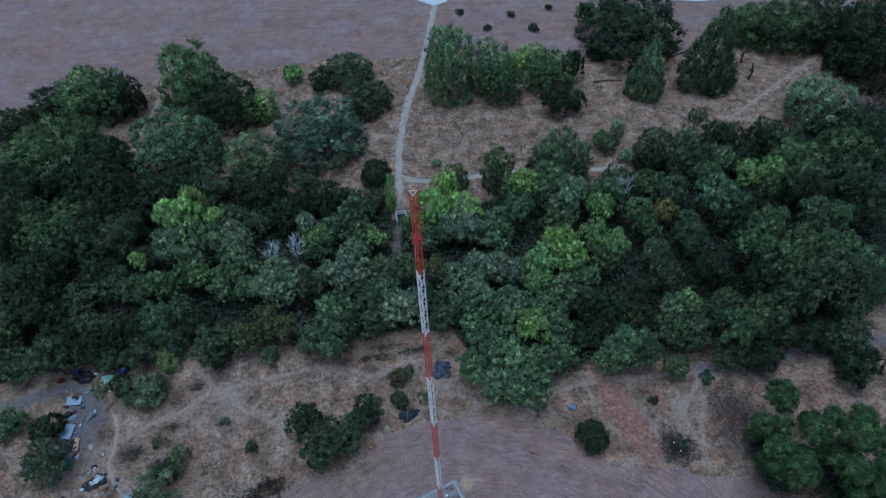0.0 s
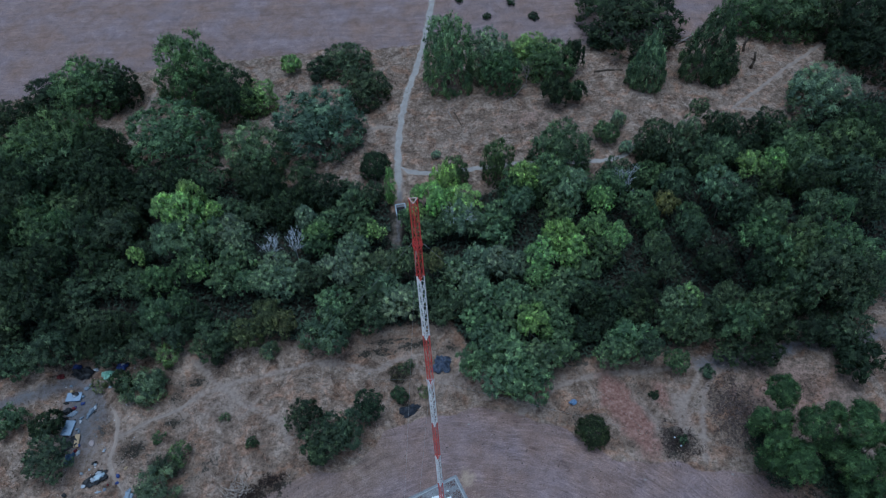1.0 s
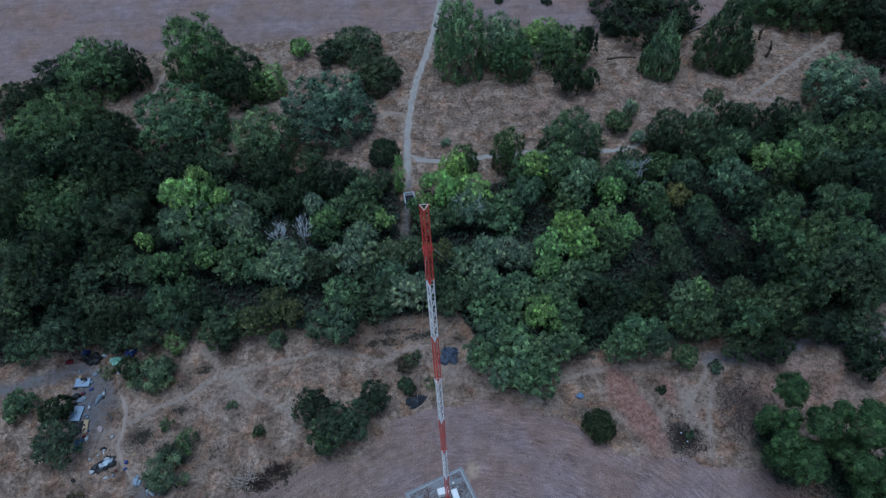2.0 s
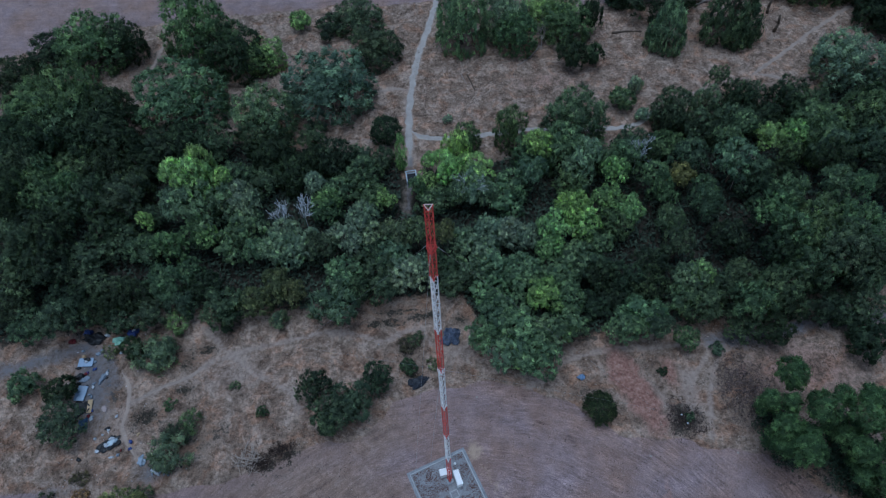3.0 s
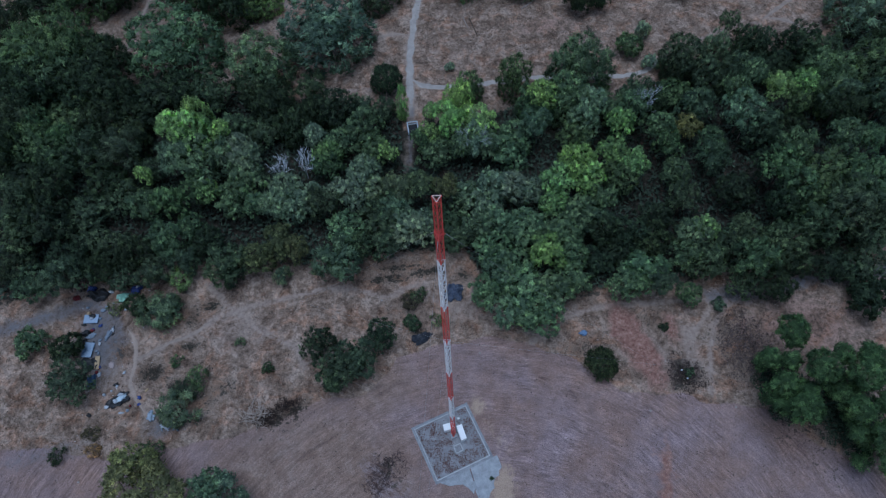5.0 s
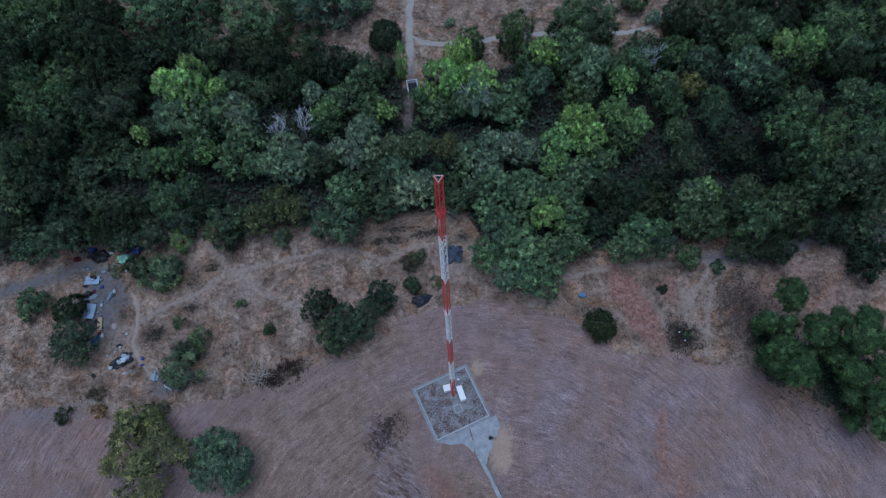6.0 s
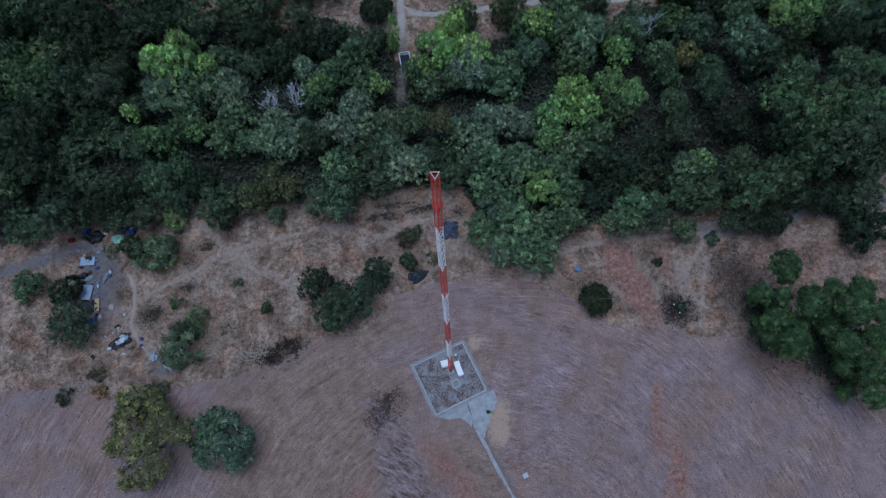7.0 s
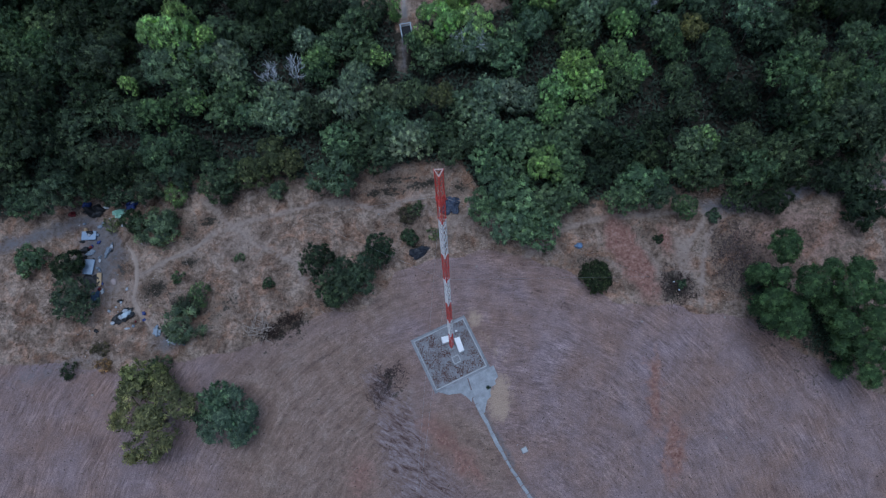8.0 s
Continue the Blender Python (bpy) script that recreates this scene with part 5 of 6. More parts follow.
def cabinet(x, y, sx, sy, sz, turn, label):
    ob = thing("equipment_cabinet", pose(x, y, 0.05, 0, 0, turn), label, "cabinet", "cabinets at the mast foot")
    bm = bmesh.new()
    box(bm, 0, 0, sz / 2 + 0.04, sx, sy, sz - 0.06, 0.02)
    part("body", bm, WHITE_PAINT, ob)
    bm = bmesh.new()
    box(bm, 0, 0, sz + 0.035, sx + 0.08, sy + 0.08, 0.05, 0.015)
    part("lid", bm, WHITE_PAINT, ob)
    bm = bmesh.new()
    box(bm, 0, 0, 0.0, sx + 0.15, sy + 0.15, 0.12, 0.01)
    part("plinth", bm, CONCRETE, ob)
    for s in (-1, 1):
        bm = bmesh.new()
        box(bm, s * sx * 0.24, -sy / 2 - 0.012, sz * 0.5, sx * 0.46, 0.02, sz * 0.8, 0.006)
        door = part("door", bm, WHITE_PAINT, ob)
        bm = bmesh.new()
        box(bm, s * 0.07, -sy / 2 - 0.035, sz * 0.55, 0.025, 0.03, 0.14)
        part("handle", bm, STEEL, door, "steel handle")


cabinet(-0.46, 0.86, 1.25, 0.72, 0.95, 8, "white metal equipment cabinet beside the mast foot")
cabinet(0.98, 0.02, 1.75, 0.62, 1.0, -76, "long white metal equipment cabinet on the gravel")


def vent_cap(x, y):
    ob = thing("vent_cap", pose(x, y, 0.04), "small round white vent cap on the gravel", "vent cap")
    bm = bmesh.new()
    tube(bm, (0, 0, 0), (0, 0, 0.3), 0.07, 0.07, 10)
    part("pipe", bm, STEEL, ob)
    bm = bmesh.new()
    tube(bm, (0, 0, 0.28), (0, 0, 0.4), 0.16, 0.08, 12)
    part("cap", bm, WHITE_PAINT, ob)


vent_cap(0.8, 1.9)


# ---------------- loose things ----------------
def lump(bm, x, y, z, rx, ry, rz, seed, rough=0.35, turn=0.0):
    made = bmesh.ops.create_icosphere(bm, subdivisions=3, radius=1)
    m = pose(x, y, z, 0, 0, turn)
    for v in made["verts"]:
        d = 1 + rough * (noise.noise(v.co * 1.6 + Vector((seed, 0, 0))) + 0.5 * noise.noise(v.co * 4 + Vector((0, seed, 0))) + 0.4 * noise.noise(v.co * 9 + Vector((seed, seed, 0))))
        c = Vector((v.co.x * rx * d, v.co.y * ry * d, max(v.co.z, -0.25) * rz * d))
        v.co = m @ c


def cloth(bm, x, y, z, sx, sy, seed, rise=0.18, turn=0.0, cuts=16):
    """A crumpled sheet lying over something, with a thickness of its own."""
    made = bmesh.ops.create_grid(bm, x_segments=cuts, y_segments=cuts, size=0.5)
    m = pose(x, y, z, 0, 0, turn)
    for v in made["verts"]:
        e = 1 + 0.34 * noise.noise(Vector((v.co.x * 4, v.co.y * 4, seed)))
        h = rise * (0.45 + noise.noise(Vector((v.co.x * 3.2 + seed, v.co.y * 3.2, 0))) + 0.5 * noise.noise(Vector((v.co.x * 9, v.co.y * 9 + seed, 3))))
        edge = 1 - max(abs(v.co.x), abs(v.co.y)) * 2
        a = math.atan2(v.co.y, v.co.x)
        e *= 1 + 0.5 * noise.noise(Vector((1.4 * math.cos(a), 1.4 * math.sin(a), seed * 1.9)))
        cx, cy = v.co.x * math.sqrt(1 - 1.6 * v.co.y ** 2), v.co.y * math.sqrt(1 - 1.6 * v.co.x ** 2)
        v.co = m @ Vector((cx * sx * e, cy * sy * e, max(0.015, h * min(1, edge * 4 + 0.2))))
    faces = list(bm.faces)
    ex = bmesh.ops.extrude_face_region(bm, geom=faces)
    bmesh.ops.translate(bm, verts=[v for v in ex["geom"] if isinstance(v, bmesh.types.BMVert)], vec=(0, 0, 0.012))
    bmesh.ops.recalc_face_normals(bm, faces=bm.faces)


def single(name, fill, material, label, category, group=""):
    bm = bmesh.new()
    fill(bm)
    me = bpy.data.meshes.new(name)
    bm.to_mesh(me)
    bm.free()
    for p in me.polygons:
        p.use_smooth = True
    me.materials.append(material)
    return tagged(new(name, me), label, category, group)


PALE_BLUE = plain("faded_blue_ticking", (0.30, 0.38, 0.50), 0.85, 0, 0.2, 2)
WHITE_CLOTH = plain("grubby_white_cloth", (0.46, 0.49, 0.54), 0.85, 0, 0.4, 4)
BLACK_PLASTIC = plain("black_plastic_sheet", (0.022, 0.023, 0.026), 0.5, 0, 0.4, 3)
BLUE_TARP = plain("blue_tarpaulin", (0.04, 0.065, 0.22), 0.55, 0, 0.35, 3)
MINT_TARP = plain("mint_green_tarpaulin", (0.34, 0.58, 0.46), 0.6, 0, 0.3, 2)
SLATE_TARP = plain("slate_blue_tarpaulin", (0.085, 0.105, 0.155), 0.6, 0, 0.6, 3)
CARDBOARD = plain("tan_board", (0.42, 0.31, 0.19), 0.9, 0, 0.15, 3)
RED_CLOTH = plain("dull_red_cloth", (0.14, 0.022, 0.026), 0.85, 0, 0.3, 3)
PINK_CLOTH = plain("pinkish_grey_cloth", (0.40, 0.33, 0.32), 0.9, 0, 0.2, 3)
GREY_CLOTH = plain("grey_blue_cloth", (0.22, 0.26, 0.32), 0.9, 0, 0.35, 4)
CAMP = "dumped things at the camp"


def mattress(x, y, sx, sy, turn, material, label):
    ob = thing("mattress", pose(x, y, gz(x, y) + 0.03, 0, 0, turn), label, "mattress", CAMP)
    bm = bmesh.new()
    box(bm, 0, 0, 0.13, sx, sy, 0.22, 0.05)
    bmesh.ops.subdivide_edges(bm, edges=bm.edges, cuts=3, use_grid_fill=True)
    for v in bm.verts:
        v.co.z += 0.05 * noise.noise(v.co * 1.7 + Vector((x, y, 0)))
    part("body", bm, material, ob)
    bm = bmesh.new()
    for s in (-1, 1):
        tube(bm, (s * sx / 2, -sy / 2, 0.22), (s * sx / 2, sy / 2, 0.22), 0.025, 0.025, 6)
        tube(bm, (-sx / 2, s * sy / 2, 0.22), (sx / 2, s * sy / 2, 0.22), 0.025, 0.025, 6)
    part("piping", bm, PALE_BLUE, ob)
    return ob


mattress(-46.4, 15.65, 1.3, 2.0, -9, PALE_BLUE, "pale blue mattress lying on bare grey dirt")
mattress(-46.65, 20.1, 1.9, 1.2, -3, PALE_BLUE, "pale blue mattress with dark clothes heaped on it")
single("clothes_heap", lambda bm: lump(bm, -46.5, 20.4, gz(-46.5, 20.4) + 0.32, 0.5, 0.32, 0.22, 3, 0.7), BLACK_PLASTIC, "dark clothes heaped on a pale mattress", "clothes", CAMP)
single("white_bag", lambda bm: lump(bm, -46.55, 20.15, gz(-46.5, 20.4) + 0.38, 0.24, 0.2, 0.16, 9, 0.5), WHITE_CLOTH, "small white bag on a heap of clothes", "bag", CAMP)


def board(x, y, sx, sy, turn, material, label, z=0.08):
    def fill(bm):
        box(bm, 0, 0, 0, sx, sy, 0.03, 0.004)
        bmesh.ops.subdivide_edges(bm, edges=bm.edges, cuts=2, use_grid_fill=True)
        for v in bm.verts:
            v.co.z += 0.02 * math.sin(v.co.y * 2)
        bmesh.ops.transform(bm, matrix=pose(x, y, gz(x, y) + z, 2, 3, turn), verts=bm.verts)
    return single("board", fill, material, label, "board", CAMP)


board(-45.0, 13.8, 0.6, 1.75, 1, CARDBOARD, "tan wooden board lying beside black plastic sheeting", 0.22)
single("plastic_sheet", lambda bm: cloth(bm, -46.0, 13.7, gz(-46.0, 13.7) + 0.06, 2.2, 2.2, 4, 0.2, 12), BLACK_PLASTIC, "crumpled black plastic sheet under a tan board", "sheet", CAMP)
single("green_tarpaulin", lambda bm: cloth(bm, -42.8, 22.9, gz(-42.8, 22.9) + 0.1, 1.6, 1.5, 6, 0.7, 20), MINT_TARP, "mint-green tarpaulin draped over a low heap", "tarpaulin", CAMP)
single("blue_tarpaulin", lambda bm: cloth(bm, -41.1, 23.9, gz(-41.1, 23.9) + 0.1, 1.9, 1.2, 8, 0.5, 30), BLUE_TARP, "crumpled blue tarpaulin under the trees", "tarpaulin", CAMP)
single("white_bag", lambda bm: lump(bm, -40.8, 24.1, gz(-40.8, 24.1) + 0.45, 0.28, 0.22, 0.18, 4, 0.5), WHITE_CLOTH, "white bag lying on a blue tarpaulin", "bag", CAMP)
single("pillow", lambda bm: lump(bm, -42.1, 21.15, gz(-42.1, 21.15) + 0.08, 0.36, 0.2, 0.1, 2, 0.2, 20), WHITE_CLOTH, "white pillow lying on dark ground", "pillow", CAMP)
single("dark_tent", lambda bm: cloth(bm, -46.3, 23.6, gz(-46.3, 23.6) + 0.1, 3.2, 1.5, 12, 0.9, -10), BLACK_PLASTIC, "collapsed black tent under the wood's edge", "tent", CAMP)
single("blue_sack", lambda bm: lump(bm, -47.2, 24.6, gz(-47.2, 24.6) + 0.3, 0.55, 0.45, 0.5, 5, 0.5), BLUE_TARP, "blue sack beside a collapsed tent", "sack", CAMP)
single("red_blanket", lambda bm: cloth(bm, -49.2, 23.5, gz(-49.2, 23.5) + 0.05, 1.1, 0.8, 15, 0.3, 5), RED_CLOTH, "dull red blanket in the shade", "blanket", CAMP)
single("white_sack", lambda bm: lump(bm, -44.6, 24.0, gz(-44.6, 24.0) + 0.15, 0.32, 0.26, 0.2, 7, 0.6), WHITE_CLOTH, "small white sack at the wood's edge", "sack", CAMP)
single("blue_tarpaulin", lambda bm: cloth(bm, -45.4, 11.5, gz(-45.4, 11.5) + 0.05, 1.2, 1.6, 18, 0.3, 0), plain("dull_blue_sheet", (0.05, 0.09, 0.16), 0.7, 0, 0.3, 3), "dull blue sheet beside a bush", "tarpaulin", CAMP)
single("cushion", lambda bm: lump(bm, -43.2, 13.4, gz(-43.2, 13.4) + 0.08, 0.35, 0.5, 0.12, 6, 0.2, 30), PINK_CLOTH, "pinkish grey cushion on the bare track", "cushion", CAMP)
single("flattened_bag", lambda bm: cloth(bm, -41.8, 8.5, gz(-41.8, 8.5) + 0.03, 2.8, 1.7, 22, 0.35, 28), BLACK_PLASTIC, "flattened large black plastic bag beside the track", "bag", CAMP)
single("white_bag", lambda bm: lump(bm, -41.3, 8.6, gz(-41.3, 8.6) + 0.2, 0.62, 0.4, 0.32, 13, 0.6, 40), plain("pale_bag_plastic", (0.50, 0.60, 0.68), 0.5, 0, 0.2, 3), "large pale plastic bag on a flattened black bag", "bag", CAMP)
single("white_bag", lambda bm: lump(bm, -41.95, 8.35, gz(-41.95, 8.35) + 0.2, 0.34, 0.28, 0.26, 17, 0.5), WHITE_CLOTH, "white plastic bag on a flattened black bag", "bag", CAMP)
single("white_bag", lambda bm: lump(bm, -41.4, 9.15, gz(-41.4, 9.1) + 0.2, 0.4, 0.25, 0.26, 18, 0.5), WHITE_CLOTH, "white plastic bag on a flattened black bag", "bag", CAMP)
single("white_bag", lambda bm: lump(bm, -43.05, 7.75, gz(-43.05, 7.75) + 0.08, 0.26, 0.22, 0.16, 19, 0.5), WHITE_CLOTH, "small white bag on dry weeds", "bag", CAMP)
single("clothes_heap", lambda bm: lump(bm, -37.4, 6.0, gz(-37.4, 6.0) + 0.1, 0.4, 0.62, 0.3, 23, 1.0, 10), plain("pale_blue_clothes", (0.32, 0.38, 0.46), 0.9, 0, 0.35, 4), "pale blue clothes heaped beside the track", "clothes", CAMP)
single("clothes_heap", lambda bm: lump(bm, -35.3, 4.9, gz(-35.3, 4.9) + 0.08, 0.7, 0.3, 0.22, 25, 0.9, 25), WHITE_CLOTH, "white clothes strewn beneath a bush", "clothes", CAMP)
single("grey_sack", lambda bm: lump(bm, -44.0, 17.6, gz(-44.0, 17.6) + 0.1, 0.28, 0.8, 0.2, 27, 0.9, -25), GREY_CLOTH, "grey sack of bedding on bare dirt", "sack", CAMP)
single("white_bag", lambda bm: lump(bm, -43.6, 18.2, gz(-43.6, 18.2) + 0.1, 0.28, 0.25, 0.18, 29, 0.5), WHITE_CLOTH, "round white bag on bare dirt", "bag", CAMP)
single("dark_sack", lambda bm: lump(bm, -47.0, 18.1, gz(-47, 18.1) + 0.15, 0.55, 0.4, 0.3, 33, 0.8, 15), BLACK_PLASTIC, "dark sack between two mattresses", "sack", CAMP)
single("blue_sheet", lambda bm: cloth(bm, -46.3, 17.6, gz(-46.3, 17.6) + 0.05, 1.2, 0.7, 36, 0.2, 8), GREY_CLOTH, "grey-blue sheet between two mattresses", "sheet", CAMP)
single("tarpaulin", lambda bm: cloth(bm, 1.95, 18.95, gz(1.9, 19) + 0.05, 2.4, 2.7, 41, 1.1, 8, 26), SLATE_TARP, "slate-blue tarpaulin heaped over dumped rubbish", "tarpaulin")
single("tarpaulin", lambda bm: cloth(bm, -2.6, 12.9, gz(-2.6, 12.9) + 0.02, 2.9, 1.3, 45, 0.5, 14, 26), plain("dark_plastic_sheet", (0.028, 0.033, 0.045), 0.6, 0, 0.5, 3), "dark slate sheet crumpled along the field edge", "tarpaulin")
single("blue_bag", lambda bm: lump(bm, 18.0, 11.5, gz(18, 11.5) + 0.12, 0.46, 0.32, 0.32, 47, 0.8, 20), plain("light_blue_bag", (0.17, 0.26, 0.42), 0.6, 0, 0.3, 4), "light blue bag dumped on dry weeds", "bag")


def post_box(x, y, turn):
    ob = thing("valve_box", pose(x, y, gz(x, y), 0, 0, turn), "small white box with a low post on the field", "utility box")
    bm = bmesh.new()
    box(bm, 0, 0, 0.25, 0.72, 0.66, 0.5, 0.03)
    part("body", bm, CONCRETE, ob)
    bm = bmesh.new()
    box(bm, 0, 0, 0.52, 0.6, 0.54, 0.05, 0.01)
    part("lid", bm, CONCRETE_LIGHT, ob)
    bm = bmesh.new()
    tube(bm, (-0.5, 0.9, -0.1), (-0.5, 0.9, 1.1), 0.04, 0.04)
    part("post", bm, STEEL, ob)


post_box(7.35, -13.4, 20)
single("stone", lambda bm: lump(bm, 12.2, -20.4, gz(12.2, -20.4) + 0.06, 0.4, 0.3, 0.25, 51, 0.4), CONCRETE_LIGHT, "pale broken concrete lump on the field", "stone")
STONE = plain("tan_stone", (0.36, 0.32, 0.30), 0.95, 0, 0.2, 3)
for k, (x, y) in enumerate(((4.38, 10.15), (34.7, 0.0), (24.3, 0.6), (-7.8, 18.85), (-45.3, -1.2), (31.6, -14.5))):
    single("stone", lambda bm: lump(bm, x, y, gz(x, y) + 0.05, 0.15, 0.12, 0.1, 60 + k, 0.4), STONE, "pale stone lying on dry ground", "stone", "loose pale stones")

clutter = random.Random(12)
for k in range(44):
    x, y = clutter.gauss(-45.6, 1.3), clutter.uniform(10, 24)
    if k % 3 == 2:
        x, y = clutter.gauss(-41, 2.4), clutter.gauss(8.6, 1.6)
    word, paint, tone = clutter.choice((("bag", WHITE_CLOTH, "grubby white plastic bag"), ("sack", GREY_CLOTH, "grey-blue cloth sack"), ("sack", BLACK_PLASTIC, "black plastic sack"), ("sack", GREY_CLOTH, "grey-blue cloth sack"), ("sack", BLACK_PLASTIC, "black plastic sack"), ("carton", CARDBOARD, "tan cardboard carton"), ("sack", RED_CLOTH, "dull red cloth sack"), ("bag", BLUE_TARP, "blue plastic bag")))
    sx, sy = clutter.uniform(0.1, 0.24), clutter.uniform(0.12, 0.34)
    single(word, lambda bm: lump(bm, x, y, gz(x, y) + 0.06, sx, sy, min(sx, sy) * 0.8, 90 + k, 0.7, clutter.uniform(0, 180)), paint, "small " + tone + " dropped on bare dirt", word, CAMP)

strewn = random.Random(31)
for k in range(18):
    x, y = strewn.gauss(-34.2, 1.1), strewn.gauss(4.7, 0.7)
    paint, tone = strewn.choice(((WHITE_CLOTH, "white"), (GREY_CLOTH, "grey-blue"), (WHITE_CLOTH, "white"), (BLACK_PLASTIC, "black")))
    sx, sy = strewn.uniform(0.06, 0.14), strewn.uniform(0.2, 0.5)
    single("cloth_scrap", lambda bm: lump(bm, x, y, gz(x, y) + 0.08, sx, sy, 0.12, 150 + k, 0.8, strewn.uniform(-60, 60)), paint, "twisted " + tone + " cloth scrap strewn beneath a sparse bush", "cloth", CAMP)


# ---------------- dead wood ----------------
LOG_WOOD = plain("weathered_log_wood", (0.36, 0.31, 0.28), 0.95, 0, 0.3, 3)


def branches(bm, p, d, length, r, depth, rng, spread=0.6):
    q = p + d * length
    mid = (p + q) / 2 + Vector([rng.uniform(-0.12, 0.12) * length for _ in range(3)])
    limb(bm, [p, mid, q], r, r * 0.6, 5)
    if depth:
        for _ in range(3 if depth > 1 else 4):
            nd = (d + Vector((0, 0, 0.15)) + Vector([rng.uniform(-1.2, 1.2) * spread for _ in range(3)])).normalized()
            branches(bm, q if rng.random() < 0.6 else mid, nd, length * rng.uniform(0.55, 0.8), max(r * 0.6, 0.008), depth - 1, rng, spread)


def bare_tree(x, y, height, seed, label, lean=(0, 0), depth=4, material=DEADWOOD, thick=0.1, spread=0.6, bole=0.35):
    rng = random.Random(seed)
    ob = thing("dead_tree", pose(x, y, gz(x, y)), label, "dead tree")
    up = Vector((lean[0], lean[1], 1)).normalized()
    bm = bmesh.new()
    top = up * height * bole
    limb(bm, [(0, 0, -0.2), top * 0.5, top], thick, thick * 0.7, 7)
    part("trunk", bm, material, ob)
    for k in range(5):
        bm = bmesh.new()
        a = 1.256 * k + rng.uniform(-.3, .3)
        d = (up + Vector((math.cos(a) * spread, math.sin(a) * spread, 0))).normalized()
        branches(bm, top * rng.uniform(0.75, 1), d, height * (1 - bole) * 0.42, thick * 0.5, depth - 1, rng, spread)
        part("limb", bm, material, ob)


bare_tree(-20.7, 39.9, 5.9, 1, "bare grey-white dead tree among leafy trees", (-0.1, 0), 5, DEADWOOD, 0.07, 0.45, 0.35)
bare_tree(-17.8, 40.4, 5.9, 2, "bare grey-white dead tree among leafy trees", (0.02, 0), 5, DEADWOOD, 0.07, 0.4, 0.35)
bare_tree(7.0, 41.6, 8.4, 3, "bare pale twiggy tree among leafy trees", (0, 0), 4, DEADWOOD, 0.07, 0.5)
bare_tree(46.6, 40.0, 9.4, 4, "pale-trunked half-dead tree in the dark wood", (0.02, 0.12), 3, LOG_WOOD, 0.065, 0.4, 0.5)
bare_tree(32.8, 45.1, 7.4, 6, "bare grey-white dead tree at the path's bend", (0, 0), 5, DEADWOOD, 0.06, 0.35)
bare_tree(23.0, 73.6, 6.0, 5, "leaning bare dead tree on the dry slope", (0.1, 0.5), 4, LOG_WOOD, 0.08)


def log(points, r, material, label, group="fallen logs"):
    def fill(bm):
        limb(bm, [(x, y, gz(x, y) + r * 0.7 + h) for x, y, h in points], r, r * 0.55, 8)
    single("log", fill, material, label, "log", group)


log([(22.9, 74.6, 0), (20.9, 72.0, 0.2), (18.3, 70.2, 0)], 0.13, LOG_WOOD, "bent pale fallen trunk on dry grass")
log([(28.5, 64.8, 0), (29.5, 61.3, 0)], 0.22, BARK, "dark fallen log on dry grass")
log([(36.3, 76.6, 0), (39, 76.6, 0), (41.6, 76.3, 0)], 0.2, BARK, "dark fallen log below a big tree")
log([(9.4, 69.1, 0), (10.3, 65.2, 0)], 0.12, BARK, "thin grey fallen log on dry grass")
log([(8.4, 69.6, 0), (9.0, 67.0, 0)], 0.08, LOG_WOOD, "thin grey fallen log on dry grass")
log([(53.1, 82.1, 0), (57.7, 84.2, 0.3)], 0.2, LOG_WOOD, "pale fallen log beside a conifer")
log([(53.0, 83.6, 0), (56.0, 82.9, 0.2)], 0.14, LOG_WOOD, "pale fallen log beside a conifer")
log([(30.8, 60.2, 0), (31.0, 59.4, 0)], 0.18, BARK, "short dark stump on dry grass")
for x, y, h, t in ((64.7, 73.4, 3.4, 5), (65.2, 78.4, 3.0, -4)):
    def fill_stump(bm):
        limb(bm, [(x, y, gz(x, y) - 0.2), (x + 0.05 * t, y, h * 0.5), (x, y + 0.2, h)], 0.28, 0.2, 8)
        limb(bm, [(x, y, h * 0.55), (x - 0.7, y - 0.2, h * 0.75)], 0.1, 0.04, 6)
    single("tree_stump", fill_stump, BARK, "tall dark broken stump on the slope", "stump", "broken stumps")


def brush_pile(x, y, rx, ry, count, seed, material, label, name="brush_pile", long=0.45, turn=0.0, thick=1.0):
    rng = random.Random(seed)

    def fill(bm):
        for _ in range(count):
            a, d = rng.uniform(0, 6.28), rng.random() ** 0.6
            d *= 0.95 + 0.9 * noise.noise(Vector((1.3 * math.cos(a), 1.3 * math.sin(a), seed * 2.7)))
            u, v, c, s = math.cos(a) * d * rx, math.sin(a) * d * ry, math.cos(radians(turn)), math.sin(radians(turn))
            px, py = x + u * c - v * s, y + u * s + v * c
            t, n = rng.uniform(0, 6.28), rng.uniform(0.35, 1.2) * long
            z = gz(px, py) + 0.05 + 0.5 * (1 - d) * rng.random()
            tube(bm, (px, py, z), (px + math.cos(t) * n, py + math.sin(t) * n, z + rng.uniform(-0.1, 0.3)), rng.uniform(0.02, 0.045) * thick, 0.01 * thick, 4)
    return tagged(single(name, fill, material, label, "brush", "heaps of dead brush"), kind="stuff")


